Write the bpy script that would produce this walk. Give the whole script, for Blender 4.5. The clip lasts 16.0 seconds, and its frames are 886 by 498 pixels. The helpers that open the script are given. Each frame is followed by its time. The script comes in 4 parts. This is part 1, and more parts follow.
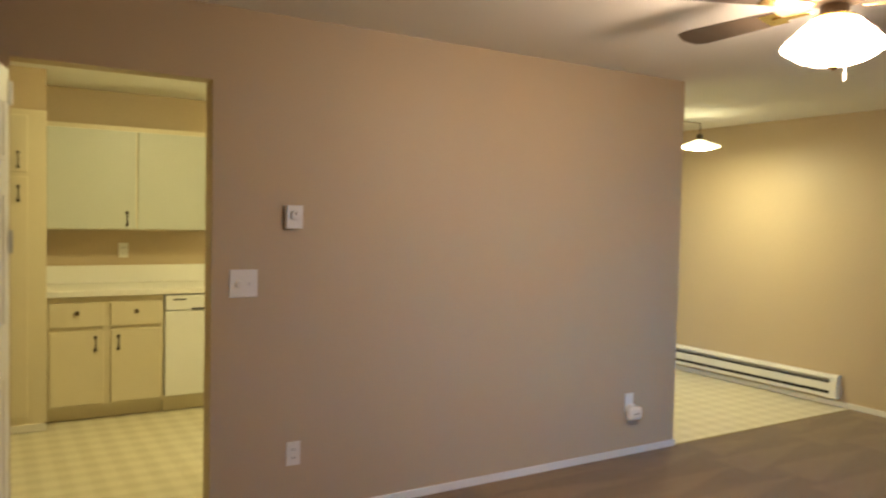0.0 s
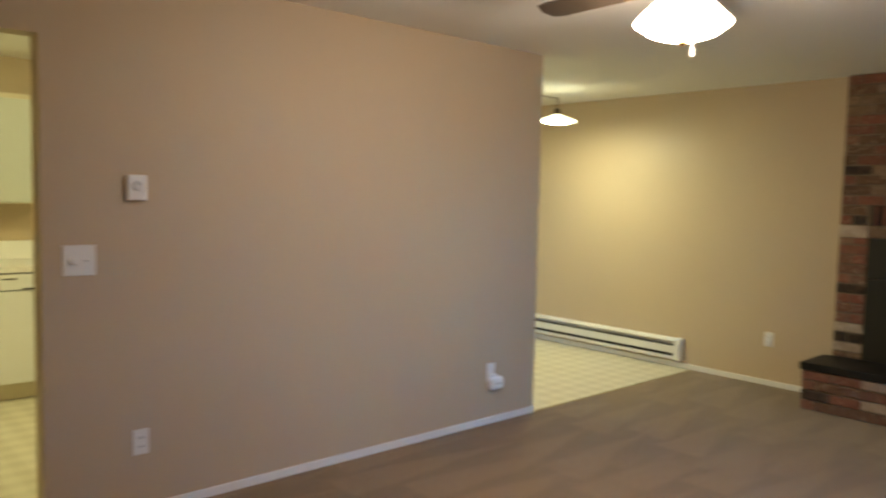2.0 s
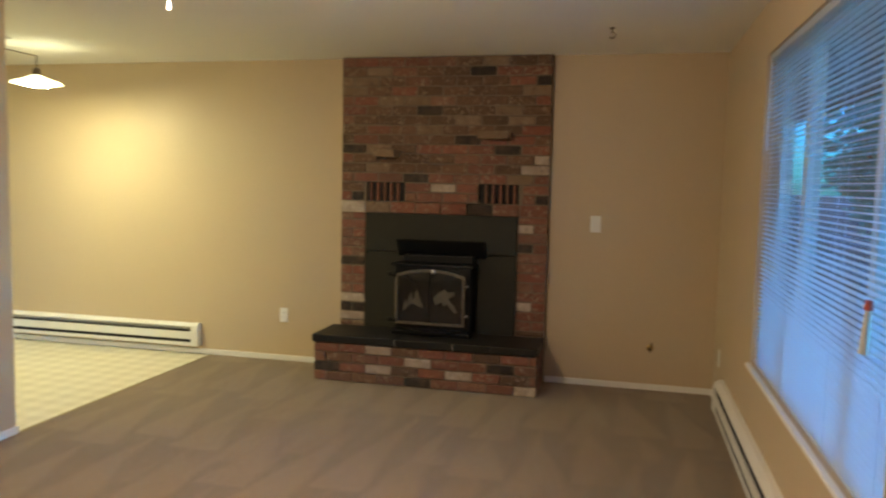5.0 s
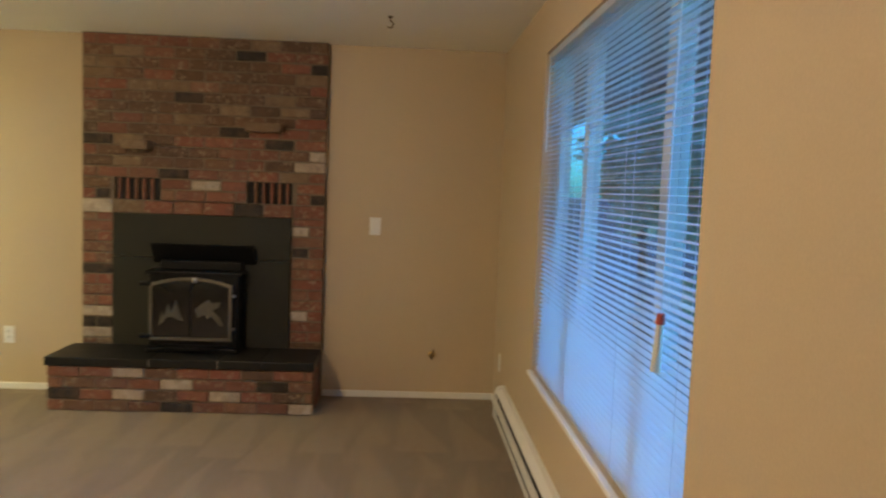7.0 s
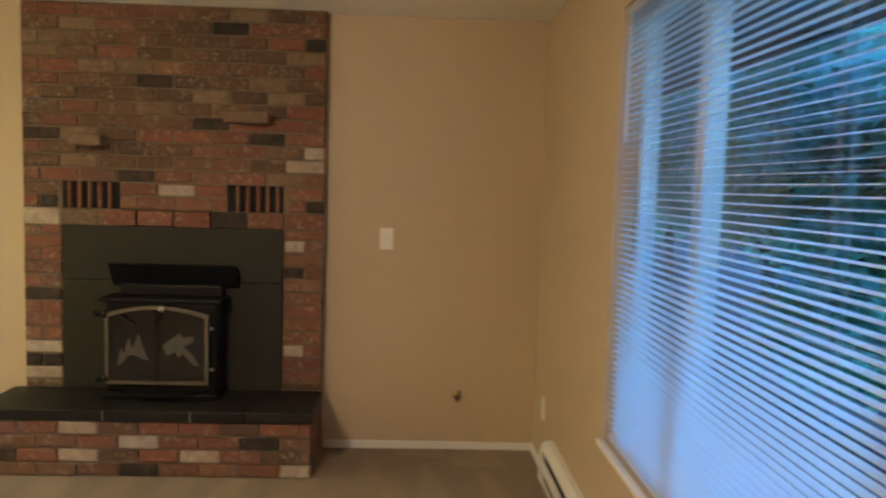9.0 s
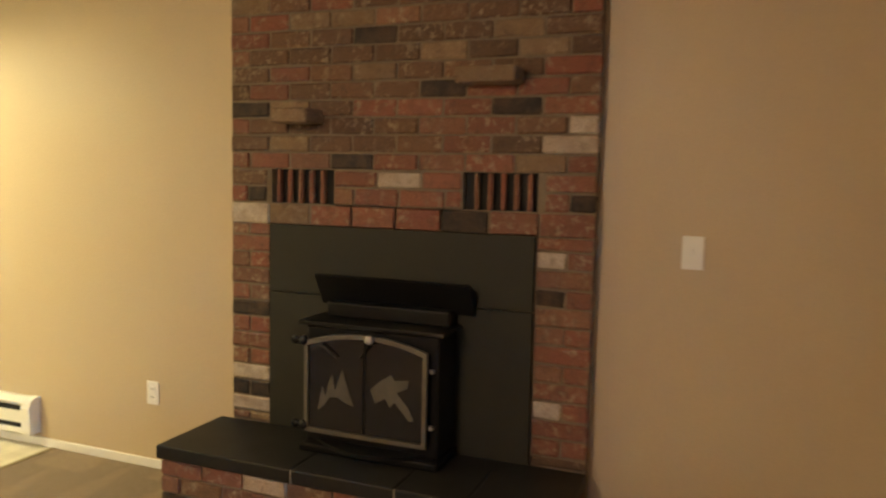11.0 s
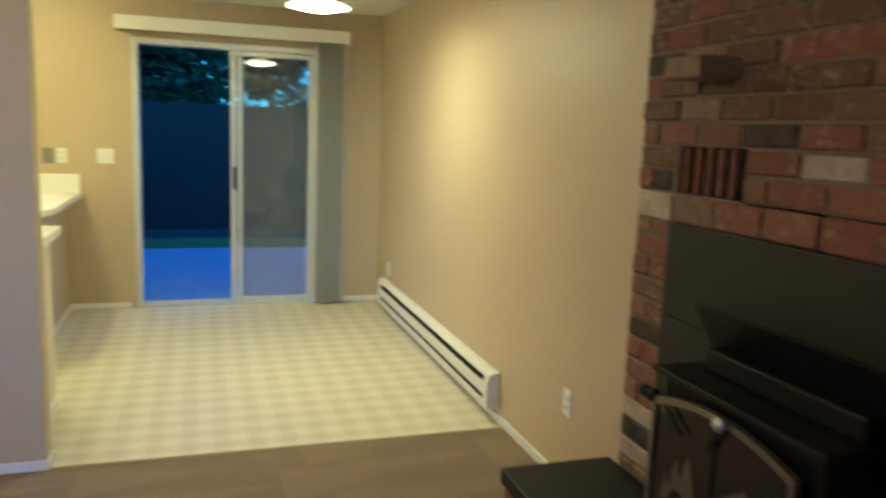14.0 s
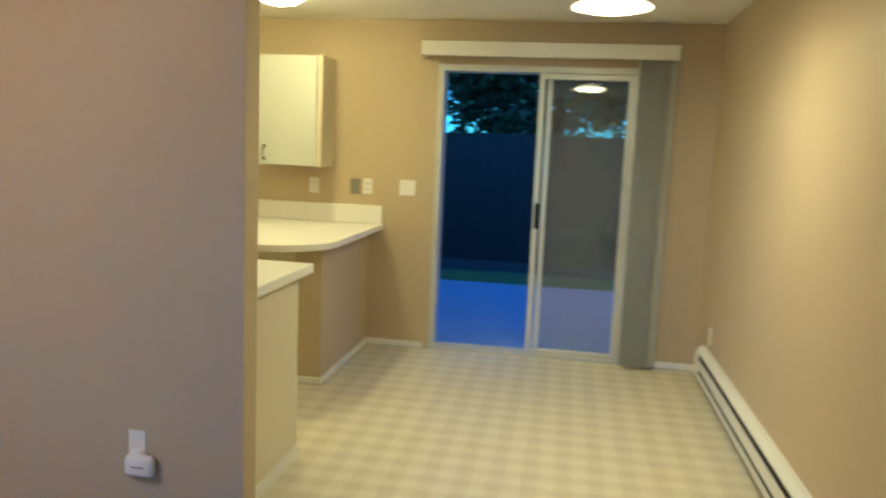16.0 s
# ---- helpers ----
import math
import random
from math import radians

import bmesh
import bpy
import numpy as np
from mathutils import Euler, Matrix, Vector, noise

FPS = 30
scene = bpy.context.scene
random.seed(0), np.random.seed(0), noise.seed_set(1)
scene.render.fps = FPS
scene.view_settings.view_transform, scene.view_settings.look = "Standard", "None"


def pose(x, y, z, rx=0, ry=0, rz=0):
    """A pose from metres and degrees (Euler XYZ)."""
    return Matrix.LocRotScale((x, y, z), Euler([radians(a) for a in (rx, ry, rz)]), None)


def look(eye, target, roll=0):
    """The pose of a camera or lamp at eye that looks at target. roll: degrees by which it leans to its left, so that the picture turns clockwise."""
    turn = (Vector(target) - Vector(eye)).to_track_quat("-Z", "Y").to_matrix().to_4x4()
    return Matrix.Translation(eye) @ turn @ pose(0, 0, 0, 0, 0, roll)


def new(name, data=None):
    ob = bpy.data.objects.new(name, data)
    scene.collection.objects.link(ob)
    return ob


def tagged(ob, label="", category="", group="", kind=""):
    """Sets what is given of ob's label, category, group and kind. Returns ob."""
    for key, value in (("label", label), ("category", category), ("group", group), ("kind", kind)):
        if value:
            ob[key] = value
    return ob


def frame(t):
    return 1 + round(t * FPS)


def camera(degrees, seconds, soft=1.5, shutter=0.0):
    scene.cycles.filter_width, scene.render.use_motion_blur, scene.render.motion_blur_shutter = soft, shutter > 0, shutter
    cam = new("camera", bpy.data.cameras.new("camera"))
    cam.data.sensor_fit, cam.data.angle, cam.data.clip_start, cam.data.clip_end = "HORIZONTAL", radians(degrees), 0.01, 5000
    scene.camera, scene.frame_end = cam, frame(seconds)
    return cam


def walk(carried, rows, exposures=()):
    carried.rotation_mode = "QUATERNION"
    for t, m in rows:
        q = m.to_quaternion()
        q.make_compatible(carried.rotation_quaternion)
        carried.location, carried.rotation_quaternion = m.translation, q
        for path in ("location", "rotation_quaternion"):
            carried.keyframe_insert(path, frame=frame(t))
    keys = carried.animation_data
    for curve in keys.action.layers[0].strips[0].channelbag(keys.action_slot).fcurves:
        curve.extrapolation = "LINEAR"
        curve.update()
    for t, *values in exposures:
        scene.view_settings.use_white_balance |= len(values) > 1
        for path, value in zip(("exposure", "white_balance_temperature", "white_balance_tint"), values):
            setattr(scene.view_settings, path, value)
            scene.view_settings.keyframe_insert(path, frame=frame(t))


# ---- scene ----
cam = camera(60.81, 16.0, soft=2.2, shutter=0.7)
PATH = [
    (0, (-3.929, -3.426, 1.480), (-2.884, -1.722, 1.398), 1.25),
    (0.5, (-3.943, -3.427, 1.468), (-2.973, -1.682, 1.364), 1.01),
    (1, (-3.927, -3.439, 1.476), (-2.932, -1.708, 1.352), 1.05),
    (1.5, (-3.891, -3.417, 1.481), (-2.766, -1.770, 1.341), 1.22),
    (2, (-3.866, -3.361, 1.469), (-2.535, -1.875, 1.326), 1.33),
    (2.5, (-3.804, -3.272, 1.449), (-2.283, -1.981, 1.307), 1.38),
    (3, (-3.676, -3.195, 1.449), (-2.005, -2.107, 1.297), 1.23),
    (3.5, (-3.604, -3.195, 1.458), (-1.830, -2.286, 1.295), 1.04),
    (4, (-3.584, -3.226, 1.462), (-1.737, -2.477, 1.294), 0.97),
    (6.5, (-3.229, -3.338, 1.471), (-1.237, -3.285, 1.304), 2.02),
    (7, (-3.101, -3.303, 1.467), (-1.110, -3.406, 1.308), 2.15),
    (7.5, (-2.898, -3.237, 1.461), (-0.922, -3.502, 1.310), 2.27),
    (8, (-2.659, -3.225, 1.466), (-0.690, -3.541, 1.319), 2.46),
    (8.5, (-2.413, -3.238, 1.485), (-0.434, -3.478, 1.325), 2.10),
    (9, (-2.099, -3.230, 1.491), (-0.108, -3.318, 1.326), 1.66),
    (9.5, (-1.777, -3.212, 1.470), (0.214, -3.109, 1.311), 1.62),
    (10, (-1.440, -3.125, 1.430), (0.535, -2.848, 1.274), 0.92),
    (12.5, (0.140, -3.449, 1.466), (1.573, -2.095, 1.127), 2.37),
    (13, (0.333, -3.421, 1.442), (1.576, -1.901, 1.063), 1.74),
    (13.5, (0.510, -3.499, 1.461), (1.423, -1.755, 1.112), 1.42),
    (14, (0.634, -3.374, 1.480), (1.244, -1.495, 1.173), 2.18),
    (14.5, (0.733, -3.255, 1.454), (1.084, -1.304, 1.186), 3.31),
    (15, (0.859, -3.070, 1.464), (0.999, -1.091, 1.207), 3.28),
    (15.5, (1.005, -2.794, 1.477), (0.932, -0.812, 1.221), 2.92),
    (16, (1.125, -2.510, 1.490), (0.805, -0.553, 1.229), 2.43),
]
EXPOSURES = [  # seconds, stops, kelvin, tint
    (0.0, 0.14, 7300, 24), (0.5, 0.14, 7250, 24), (1.0, 0.13, 6850, 24), (1.5, 0.12, 6700, 22), (2.5, 0.13, 6500, 18), (4.0, 0.32, 6800, 18), (6.5, 0.68, 7050, 17), (8.0, 0.68, 7100, 17), (8.5, 0.68, 7450, 22), (9.0, 0.85, 7400, 20),
    (10.2, 0.95, 8300, 24), (12.3, 0.57, 6700, 20), (13.5, 0.4, 6500, 17), (14.5, 0.12, 6650, 20), (16.0, 0.0, 6800, 23),
]
walk(cam, [(t, look(eye, target, roll)) for t, eye, target, roll in PATH], EXPOSURES)

# ---- world: dusk sky, no direct sun ----
world = bpy.data.worlds.new("dusk")
scene.world = world
world.use_nodes = True
wn = world.node_tree.nodes
wl = world.node_tree.links
sky = wn.new("ShaderNodeTexSky")
sky.sky_type = "NISHITA"
sky.sun_disc = False
sky.sun_elevation = radians(8)
sky.sun_rotation = radians(178)
tint = wn.new("ShaderNodeMix")
tint.data_type, tint.blend_type = "RGBA", "MULTIPLY"
tint.inputs[0].default_value = 1.0
tint.inputs[7].default_value = (0.04, 1.6, 5.2, 1)
wl.new(sky.outputs[0], tint.inputs[6])
wl.new(tint.outputs[2], wn["Background"].inputs[0])
wn["Background"].inputs[1].default_value = 0.15
sun_data = bpy.data.lights.new("sun", "SUN")
sun_data.energy, sun_data.angle, sun_data.color = 3.8, radians(60), (0.04, 0.34, 1.0)
sun = new("sun", sun_data)
sun.matrix_world = look((0.6, -20, 2.6), (0, 0, 0))
FAN_GLOW, PENDANT_GLOW, KITCHEN_GLOW = 84.0, 132.0, 88.0
FAN_TINT, PENDANT_TINT, KITCHEN_TINT = (1.0, 0.85, 0.63, 1), (0.94, 1.0, 0.60, 1), (0.97, 0.97, 0.46, 1)

# ---- plan ----
CEIL = 2.405
EAST, NORTH, SOUTH, WEST = 2.098, 2.965, -3.96, -5.4
PART_T = 0.115                       # partition thickness
DOOR_L, DOOR_R, DOOR_H = -3.83, -3.045, 2.075
WIN_L, WIN_R, WIN_B, WIN_T = -1.45, 0.59, 0.578, 2.135
SD_L, SD_R, SD_T = 0.15, 1.57, 2.10
HEARTH_TOP, HEARTH_X = 0.345, 1.625
BRICK_X, BR_N, BR_S = 2.035, -1.25, -2.904
FIRE_SIZE = (1.0, 0.9716, 0.988)     # the brickwork's true size against its drawing
FIRE_SOUTH, FIRE_NORTH = -2.762, -1.155
rng = random.Random(7)


# ---- materials ----
def tree_of(name):
    m = bpy.data.materials.new(name)
    m.use_nodes = True
    return m, m.node_tree, m.node_tree.nodes["Principled BSDF"]


def node(t, kind, **inputs):
    n = t.nodes.new(kind)
    for k, v in inputs.items():
        n.inputs[k.replace("_", " ")].default_value = v
    return n


def mix(t, fac, a, b, blend="MIX"):
    n = t.nodes.new("ShaderNodeMix")
    n.data_type, n.blend_type = "RGBA", blend
    for i, v in ((0, fac), (6, a), (7, b)):
        if isinstance(v, bpy.types.NodeSocket):
            t.links.new(v, n.inputs[i])
        elif i == 0:
            n.inputs[0].default_value = v
        else:
            n.inputs[i].default_value = (*v, 1)
    return n.outputs[2]


def ramp(t, fac, *stops):
    n = t.nodes.new("ShaderNodeValToRGB")
    while len(n.color_ramp.elements) < len(stops):
        n.color_ramp.elements.new(0.5)
    for e, (p, c) in zip(n.color_ramp.elements, stops):
        e.position, e.color = p, (*c, 1) if not isinstance(c, float) else (c, c, c, 1)
    t.links.new(fac, n.inputs[0])
    return n.outputs[0]


def coords(t):
    return t.nodes.new("ShaderNodeTexCoord").outputs["Object"]


def noise_of(t, at, scale, detail=4.0, rough=0.55):
    n = node(t, "ShaderNodeTexNoise", Scale=scale, Detail=detail, Roughness=rough)
    t.links.new(at, n.inputs["Vector"])
    return n.outputs["Fac"]


def bump(t, bsdf, height, strength, distance):
    n = node(t, "ShaderNodeBump", Strength=strength, Distance=distance)
    t.links.new(height, n.inputs["Height"])
    t.links.new(n.outputs[0], bsdf.inputs["Normal"])


def surface(name, dark, light, large=1.5, fine=60.0, rough=0.6, metal=0.0, relief=0.15, depth=0.002, stretch=(1, 1, 1), coat=0.0, grainy=0.11):
    """Two-scale colour variation with fine relief."""
    m, t, b = tree_of(name)
    mapping = node(t, "ShaderNodeMapping")
    mapping.inputs["Scale"].default_value = stretch
    t.links.new(coords(t), mapping.inputs[0])
    at = mapping.outputs[0]
    big, small = noise_of(t, at, large, 3), noise_of(t, at, fine, 5)
    body = mix(t, big, dark, light)
    grain = ramp(t, small, (0.3, 1.0 - grainy), (0.7, 1.0 + grainy * 0.6))
    t.links.new(mix(t, 1.0, body, grain, "MULTIPLY"), b.inputs["Base Color"])
    b.inputs["Metallic"].default_value = metal
    t.links.new(ramp(t, big, (0.2, max(0.0, rough - 0.07)), (0.8, min(1.0, rough + 0.07))), b.inputs["Roughness"])
    b.inputs["Coat Weight"].default_value = coat
    if relief:
        bump(t, b, small, relief, depth)
    return m


def glowing(name, colour, strength):
    m, t, b = tree_of(name)
    b.inputs["Base Color"].default_value = (0.9, 0.88, 0.8, 1)
    b.inputs["Emission Color"].default_value = colour
    b.inputs["Emission Strength"].default_value = strength
    b.inputs["Roughness"].default_value = 0.3
    return m


def glassy(name, colour=(1, 1, 1), rough=0.0):
    m, t, b = tree_of(name)
    b.inputs["Base Color"].default_value = (*colour, 1)
    b.inputs["Transmission Weight"].default_value = 1.0
    b.inputs["Roughness"].default_value = rough
    b.inputs["IOR"].default_value = 1.45
    return m


WALL = surface("tan_wall_paint", (0.495, 0.387, 0.258), (0.545, 0.425, 0.285), 0.7, 130, 0.55, 0, 0.2, 0.0015, grainy=0.04)
CEILING = surface("ceiling_paint", (0.84, 0.83, 0.79), (0.88, 0.87, 0.83), 0.8, 160, 0.9, 0, 0.5, 0.003, grainy=0.03)
WHITE = surface("white_trim_paint", (0.74, 0.73, 0.70), (0.82, 0.81, 0.78), 2, 80, 0.4, 0, 0.06, grainy=0.015)
PLASTIC = surface("white_plastic", (0.78, 0.77, 0.73), (0.83, 0.82, 0.78), 6, 150, 0.35, 0, 0.03, grainy=0.015)
GREY_PLASTIC = surface("grey_plate", (0.24, 0.22, 0.20), (0.30, 0.28, 0.25), 9, 150, 0.4, 0.3, 0.03)
CREAM = surface("cream_cabinet_paint", (0.64, 0.57, 0.42), (0.70, 0.63, 0.48), 2, 70, 0.42, 0, 0.08, grainy=0.015)
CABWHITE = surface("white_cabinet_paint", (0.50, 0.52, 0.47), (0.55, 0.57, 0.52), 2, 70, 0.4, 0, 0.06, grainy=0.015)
LAMINATE = surface("white_laminate", (0.78, 0.77, 0.73), (0.83, 0.82, 0.78), 3, 90, 0.42, 0, 0.0, grainy=0.015)
APPLIANCE = surface("white_enamel", (0.80, 0.81, 0.80), (0.84, 0.85, 0.84), 3, 90, 0.22, 0, 0.0, grainy=0.015)
# near-black that paints the shade inside vents and slots
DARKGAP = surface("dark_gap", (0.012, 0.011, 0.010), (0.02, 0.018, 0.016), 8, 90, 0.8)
BRONZE = surface("dark_bronze", (0.05, 0.035, 0.022), (0.10, 0.07, 0.045), 30, 200, 0.4, 0.8, 0.05)
BRASS = surface("polished_brass", (0.62, 0.44, 0.17), (0.75, 0.56, 0.25), 20, 200, 0.22, 1.0, 0.02)
DULLBRASS = surface("worn_strip_brass", (0.24, 0.18, 0.09), (0.34, 0.26, 0.14), 20, 120, 0.6, 0.5, 0.1)
STEEL = surface("brushed_steel", (0.42, 0.42, 0.42), (0.55, 0.55, 0.55), 12, 180, 0.35, 0.9, 0.03)
HEATER = surface("heater_enamel", (0.70, 0.69, 0.65), (0.78, 0.77, 0.73), 4, 120, 0.4, 0.0, 0.03, grainy=0.015)
SLAB = surface("black_stone", (0.011, 0.010, 0.009), (0.019, 0.018, 0.016), 3, 60, 0.5, 0, 0.05, 0.001)
SURROUND = surface("grey_green_metal", (0.024, 0.0225, 0.0165), (0.034, 0.032, 0.024), 3, 160, 0.6, 0.1, 0.05)
IRON = surface("black_stove_iron", (0.004, 0.004, 0.0045), (0.008, 0.008, 0.008), 9, 140, 0.42, 0.1, 0.12)
TRIMGOLD = surface("aged_silver_gold", (0.16, 0.145, 0.115), (0.25, 0.23, 0.185), 14, 160, 0.33, 0.75, 0.05)
ETCH = surface("etched_cream", (0.045, 0.039, 0.029), (0.11, 0.095, 0.068), 25, 140, 0.6, 0, 0.2)
MORTAR = surface("mortar", (0.10, 0.07, 0.047), (0.23, 0.175, 0.12), 9, 90, 0.95, 0, 0.6, 0.004)
BLADE = surface("dark_walnut_blade", (0.045, 0.032, 0.024), (0.085, 0.06, 0.042), 3, 40, 0.4, 0, 0.1, 0.001, (1, 9, 9))
BLINDSLAT = surface("blind_slat_white", (0.74, 0.77, 0.80), (0.80, 0.83, 0.86), 5, 80, 0.5, 0, 0.0, grainy=0.015)
bt = BLINDSLAT.node_tree
thin = node(bt, "ShaderNodeBsdfTranslucent", Color=(0.80, 0.84, 0.88, 1))
both = node(bt, "ShaderNodeMixShader", Fac=0.6)
bt.links.new(bt.nodes["Principled BSDF"].outputs[0], both.inputs[1])
bt.links.new(thin.outputs[0], both.inputs[2])
bt.links.new(both.outputs[0], bt.nodes["Material Output"].inputs[0])
VANE = surface("grey_fabric_vane", (0.47, 0.48, 0.46), (0.53, 0.54, 0.52), 3, 180, 0.85, 0, 0.3, 0.001)
ALU = surface("white_aluminium", (0.55, 0.55, 0.51), (0.62, 0.62, 0.58), 4, 150, 0.35, 0.2, 0.03, grainy=0.015)
GLASS = glassy("window_glass")
DARKGLASS = surface("sooty_glass", (0.006, 0.006, 0.006), (0.014, 0.013, 0.012), 6, 50, 0.08, 0, 0.0)
SCREEN = surface("grey_screen", (0.10, 0.125, 0.115), (0.14, 0.165, 0.15), 3, 120, 0.8)
BARK = surface("bark", (0.05, 0.035, 0.025), (0.10, 0.075, 0.05), 9, 60, 0.9, 0, 0.5, 0.01)
def leaf_material(name, dark, light, through_colour, fac):
    m = surface(name, dark, light, 4, 30, 0.4, 0, 0.2)
    lt = m.node_tree
    lit_through = node(lt, "ShaderNodeBsdfTranslucent", Color=(*through_colour, 1))
    leaf_mix = node(lt, "ShaderNodeMixShader", Fac=fac)
    lt.links.new(lt.nodes["Principled BSDF"].outputs[0], leaf_mix.inputs[1])
    lt.links.new(lit_through.outputs[0], leaf_mix.inputs[2])
    lt.links.new(leaf_mix.outputs[0], lt.nodes["Material Output"].inputs[0])
    return m


LEAF = leaf_material("broad_leaf", (0.07, 0.15, 0.07), (0.13, 0.26, 0.11), (0.32, 0.78, 0.55), 0.55)
# darker copy of the leaf: the north trees' dusk shade is in its colour
DUSK_SHADED_LEAF = leaf_material("dusk_shaded_leaf", (0.018, 0.04, 0.02), (0.04, 0.07, 0.035), (0.05, 0.10, 0.06), 0.25)
# neutral concrete tinted blue: the sky's dusk light is painted into it
DUSK_BLUE_CONCRETE = surface("concrete", (0.20, 0.34, 0.40), (0.29, 0.46, 0.52), 1.2, 40, 0.9, 0, 0.3, 0.003)
SOIL = surface("dark_soil", (0.03, 0.026, 0.02), (0.07, 0.06, 0.045), 2, 40, 1.0, 0, 0.6, 0.01)
GRASS = surface("grass", (0.12, 0.26, 0.10), (0.19, 0.36, 0.15), 3, 70, 0.9, 0, 0.6, 0.02)
# boards far darker than real wood: the dusk gloom is put into the colour
FENCE = surface("dusk_dark_board", (0.010, 0.005, 0.004), (0.024, 0.010, 0.008), 2, 40, 0.85, 0, 0.3, 0.002, (6, 6, 1))
SIDING = surface("outside_siding", (0.09, 0.09, 0.09), (0.12, 0.12, 0.12), 2, 60, 0.7, 0, 0.1)
REDTAG = surface("red_plastic", (0.45, 0.06, 0.03), (0.6, 0.10, 0.05), 20, 150, 0.4)


for dull in (IRON, SURROUND, SLAB):
    dull.node_tree.nodes["Principled BSDF"].inputs["Specular IOR Level"].default_value = 0.22


def carpet_material():
    """Brown cut pile with the tapered strokes that a vacuum cleaner leaves in the nap."""
    m, t, b = tree_of("brown_carpet")
    at = coords(t)

    def sum_of(op, x, y):
        n = t.nodes.new("ShaderNodeMath")
        n.operation = op
        for i, v in enumerate((x, y)):
            if isinstance(v, bpy.types.NodeSocket):
                t.links.new(v, n.inputs[i])
            else:
                n.inputs[i].default_value = v
        return n.outputs[0]

    sep = t.nodes.new("ShaderNodeSeparateXYZ")
    t.links.new(at, sep.inputs[0])
    wander = sum_of("MULTIPLY", sum_of("SUBTRACT", noise_of(t, at, 1.3, 2), 0.5), 0.13)

    def strokes(width, length, lean, shift):
        across = sum_of("ADD", sum_of("ADD", sep.outputs[1], wander), sum_of("MULTIPLY", sep.outputs[0], lean))
        row = sum_of("FLOOR", sum_of("DIVIDE", across, width), 0.0)
        u = sum_of("ABSOLUTE", sum_of("SUBTRACT", sum_of("FRACT", sum_of("DIVIDE", across, width), 0.0), 0.5), 0.0)
        stagger = sum_of("FRACT", sum_of("MULTIPLY", row, 0.618), 0.0)
        v = sum_of("FRACT", sum_of("ADD", sum_of("DIVIDE", sum_of("ADD", sep.outputs[0], shift), length), sum_of("MULTIPLY", stagger, 0.35)), 0.0)
        edge = sum_of("SUBTRACT", sum_of("MULTIPLY", sum_of("SUBTRACT", 1.0, v), 0.5), u)
        return ramp(t, sum_of("ADD", sum_of("MULTIPLY", edge, 3.0), 0.5), (0.3, 0.0), (0.7, 1.0))

    which = ramp(t, noise_of(t, at, 0.7, 1), (0.42, 0.0), (0.58, 1.0))
    nap = ramp(t, mix(t, which, strokes(0.27, 1.25, 0.06, 0.2), strokes(0.31, 0.95, -0.12, 0.7)), (0.0, 0.90), (1.0, 1.12))
    body = mix(t, noise_of(t, at, 1.6, 3), (0.20, 0.138, 0.080), (0.25, 0.175, 0.105))
    pile = ramp(t, noise_of(t, at, 260, 3), (0.3, 0.72), (0.72, 1.18))
    tufts = ramp(t, noise_of(t, at, 34, 3), (0.35, 0.93), (0.65, 1.06))
    t.links.new(mix(t, 1.0, mix(t, 1.0, mix(t, 1.0, body, nap, "MULTIPLY"), pile, "MULTIPLY"), tufts, "MULTIPLY"), b.inputs["Base Color"])
    b.inputs["Roughness"].default_value = 1.0
    b.inputs["Sheen Weight"].default_value = 0.15
    bump(t, b, noise_of(t, at, 190, 4), 0.8, 0.006)
    return m


def vinyl_material():
    m, t, b = tree_of("plaid_vinyl")
    at = coords(t)
    sep = t.nodes.new("ShaderNodeSeparateXYZ")
    t.links.new(at, sep.inputs[0])

    def stripe(axis, period):
        n = t.nodes.new("ShaderNodeMath")
        n.operation = "MULTIPLY"
        n.inputs[1].default_value = 2 * math.pi / period
        t.links.new(sep.outputs[axis], n.inputs[0])
        s = t.nodes.new("ShaderNodeMath")
        s.operation = "SINE"
        t.links.new(n.outputs[0], s.inputs[0])
        a = t.nodes.new("ShaderNodeMath")
        a.operation = "MULTIPLY_ADD"
        a.inputs[1].default_value = a.inputs[2].default_value = 0.5
        t.links.new(s.outputs[0], a.inputs[0])
        return ramp(t, a.outputs[0], (0.25, 0.0), (0.75, 1.0))

    sx, sy = stripe(0, 0.152), stripe(1, 0.152)
    lines = mix(t, 0.5, sx, sy)
    body = mix(t, lines, (0.58, 0.525, 0.39), (0.70, 0.65, 0.505))
    fleck = ramp(t, noise_of(t, at, 140, 4), (0.35, 0.9), (0.65, 1.05))
    t.links.new(mix(t, 1.0, body, fleck, "MULTIPLY"), b.inputs["Base Color"])
    t.links.new(ramp(t, noise_of(t, at, 2.0), (0.3, 0.36), (0.7, 0.46)), b.inputs["Roughness"])
    bump(t, b, noise_of(t, at, 90, 3), 0.1, 0.001)
    return m


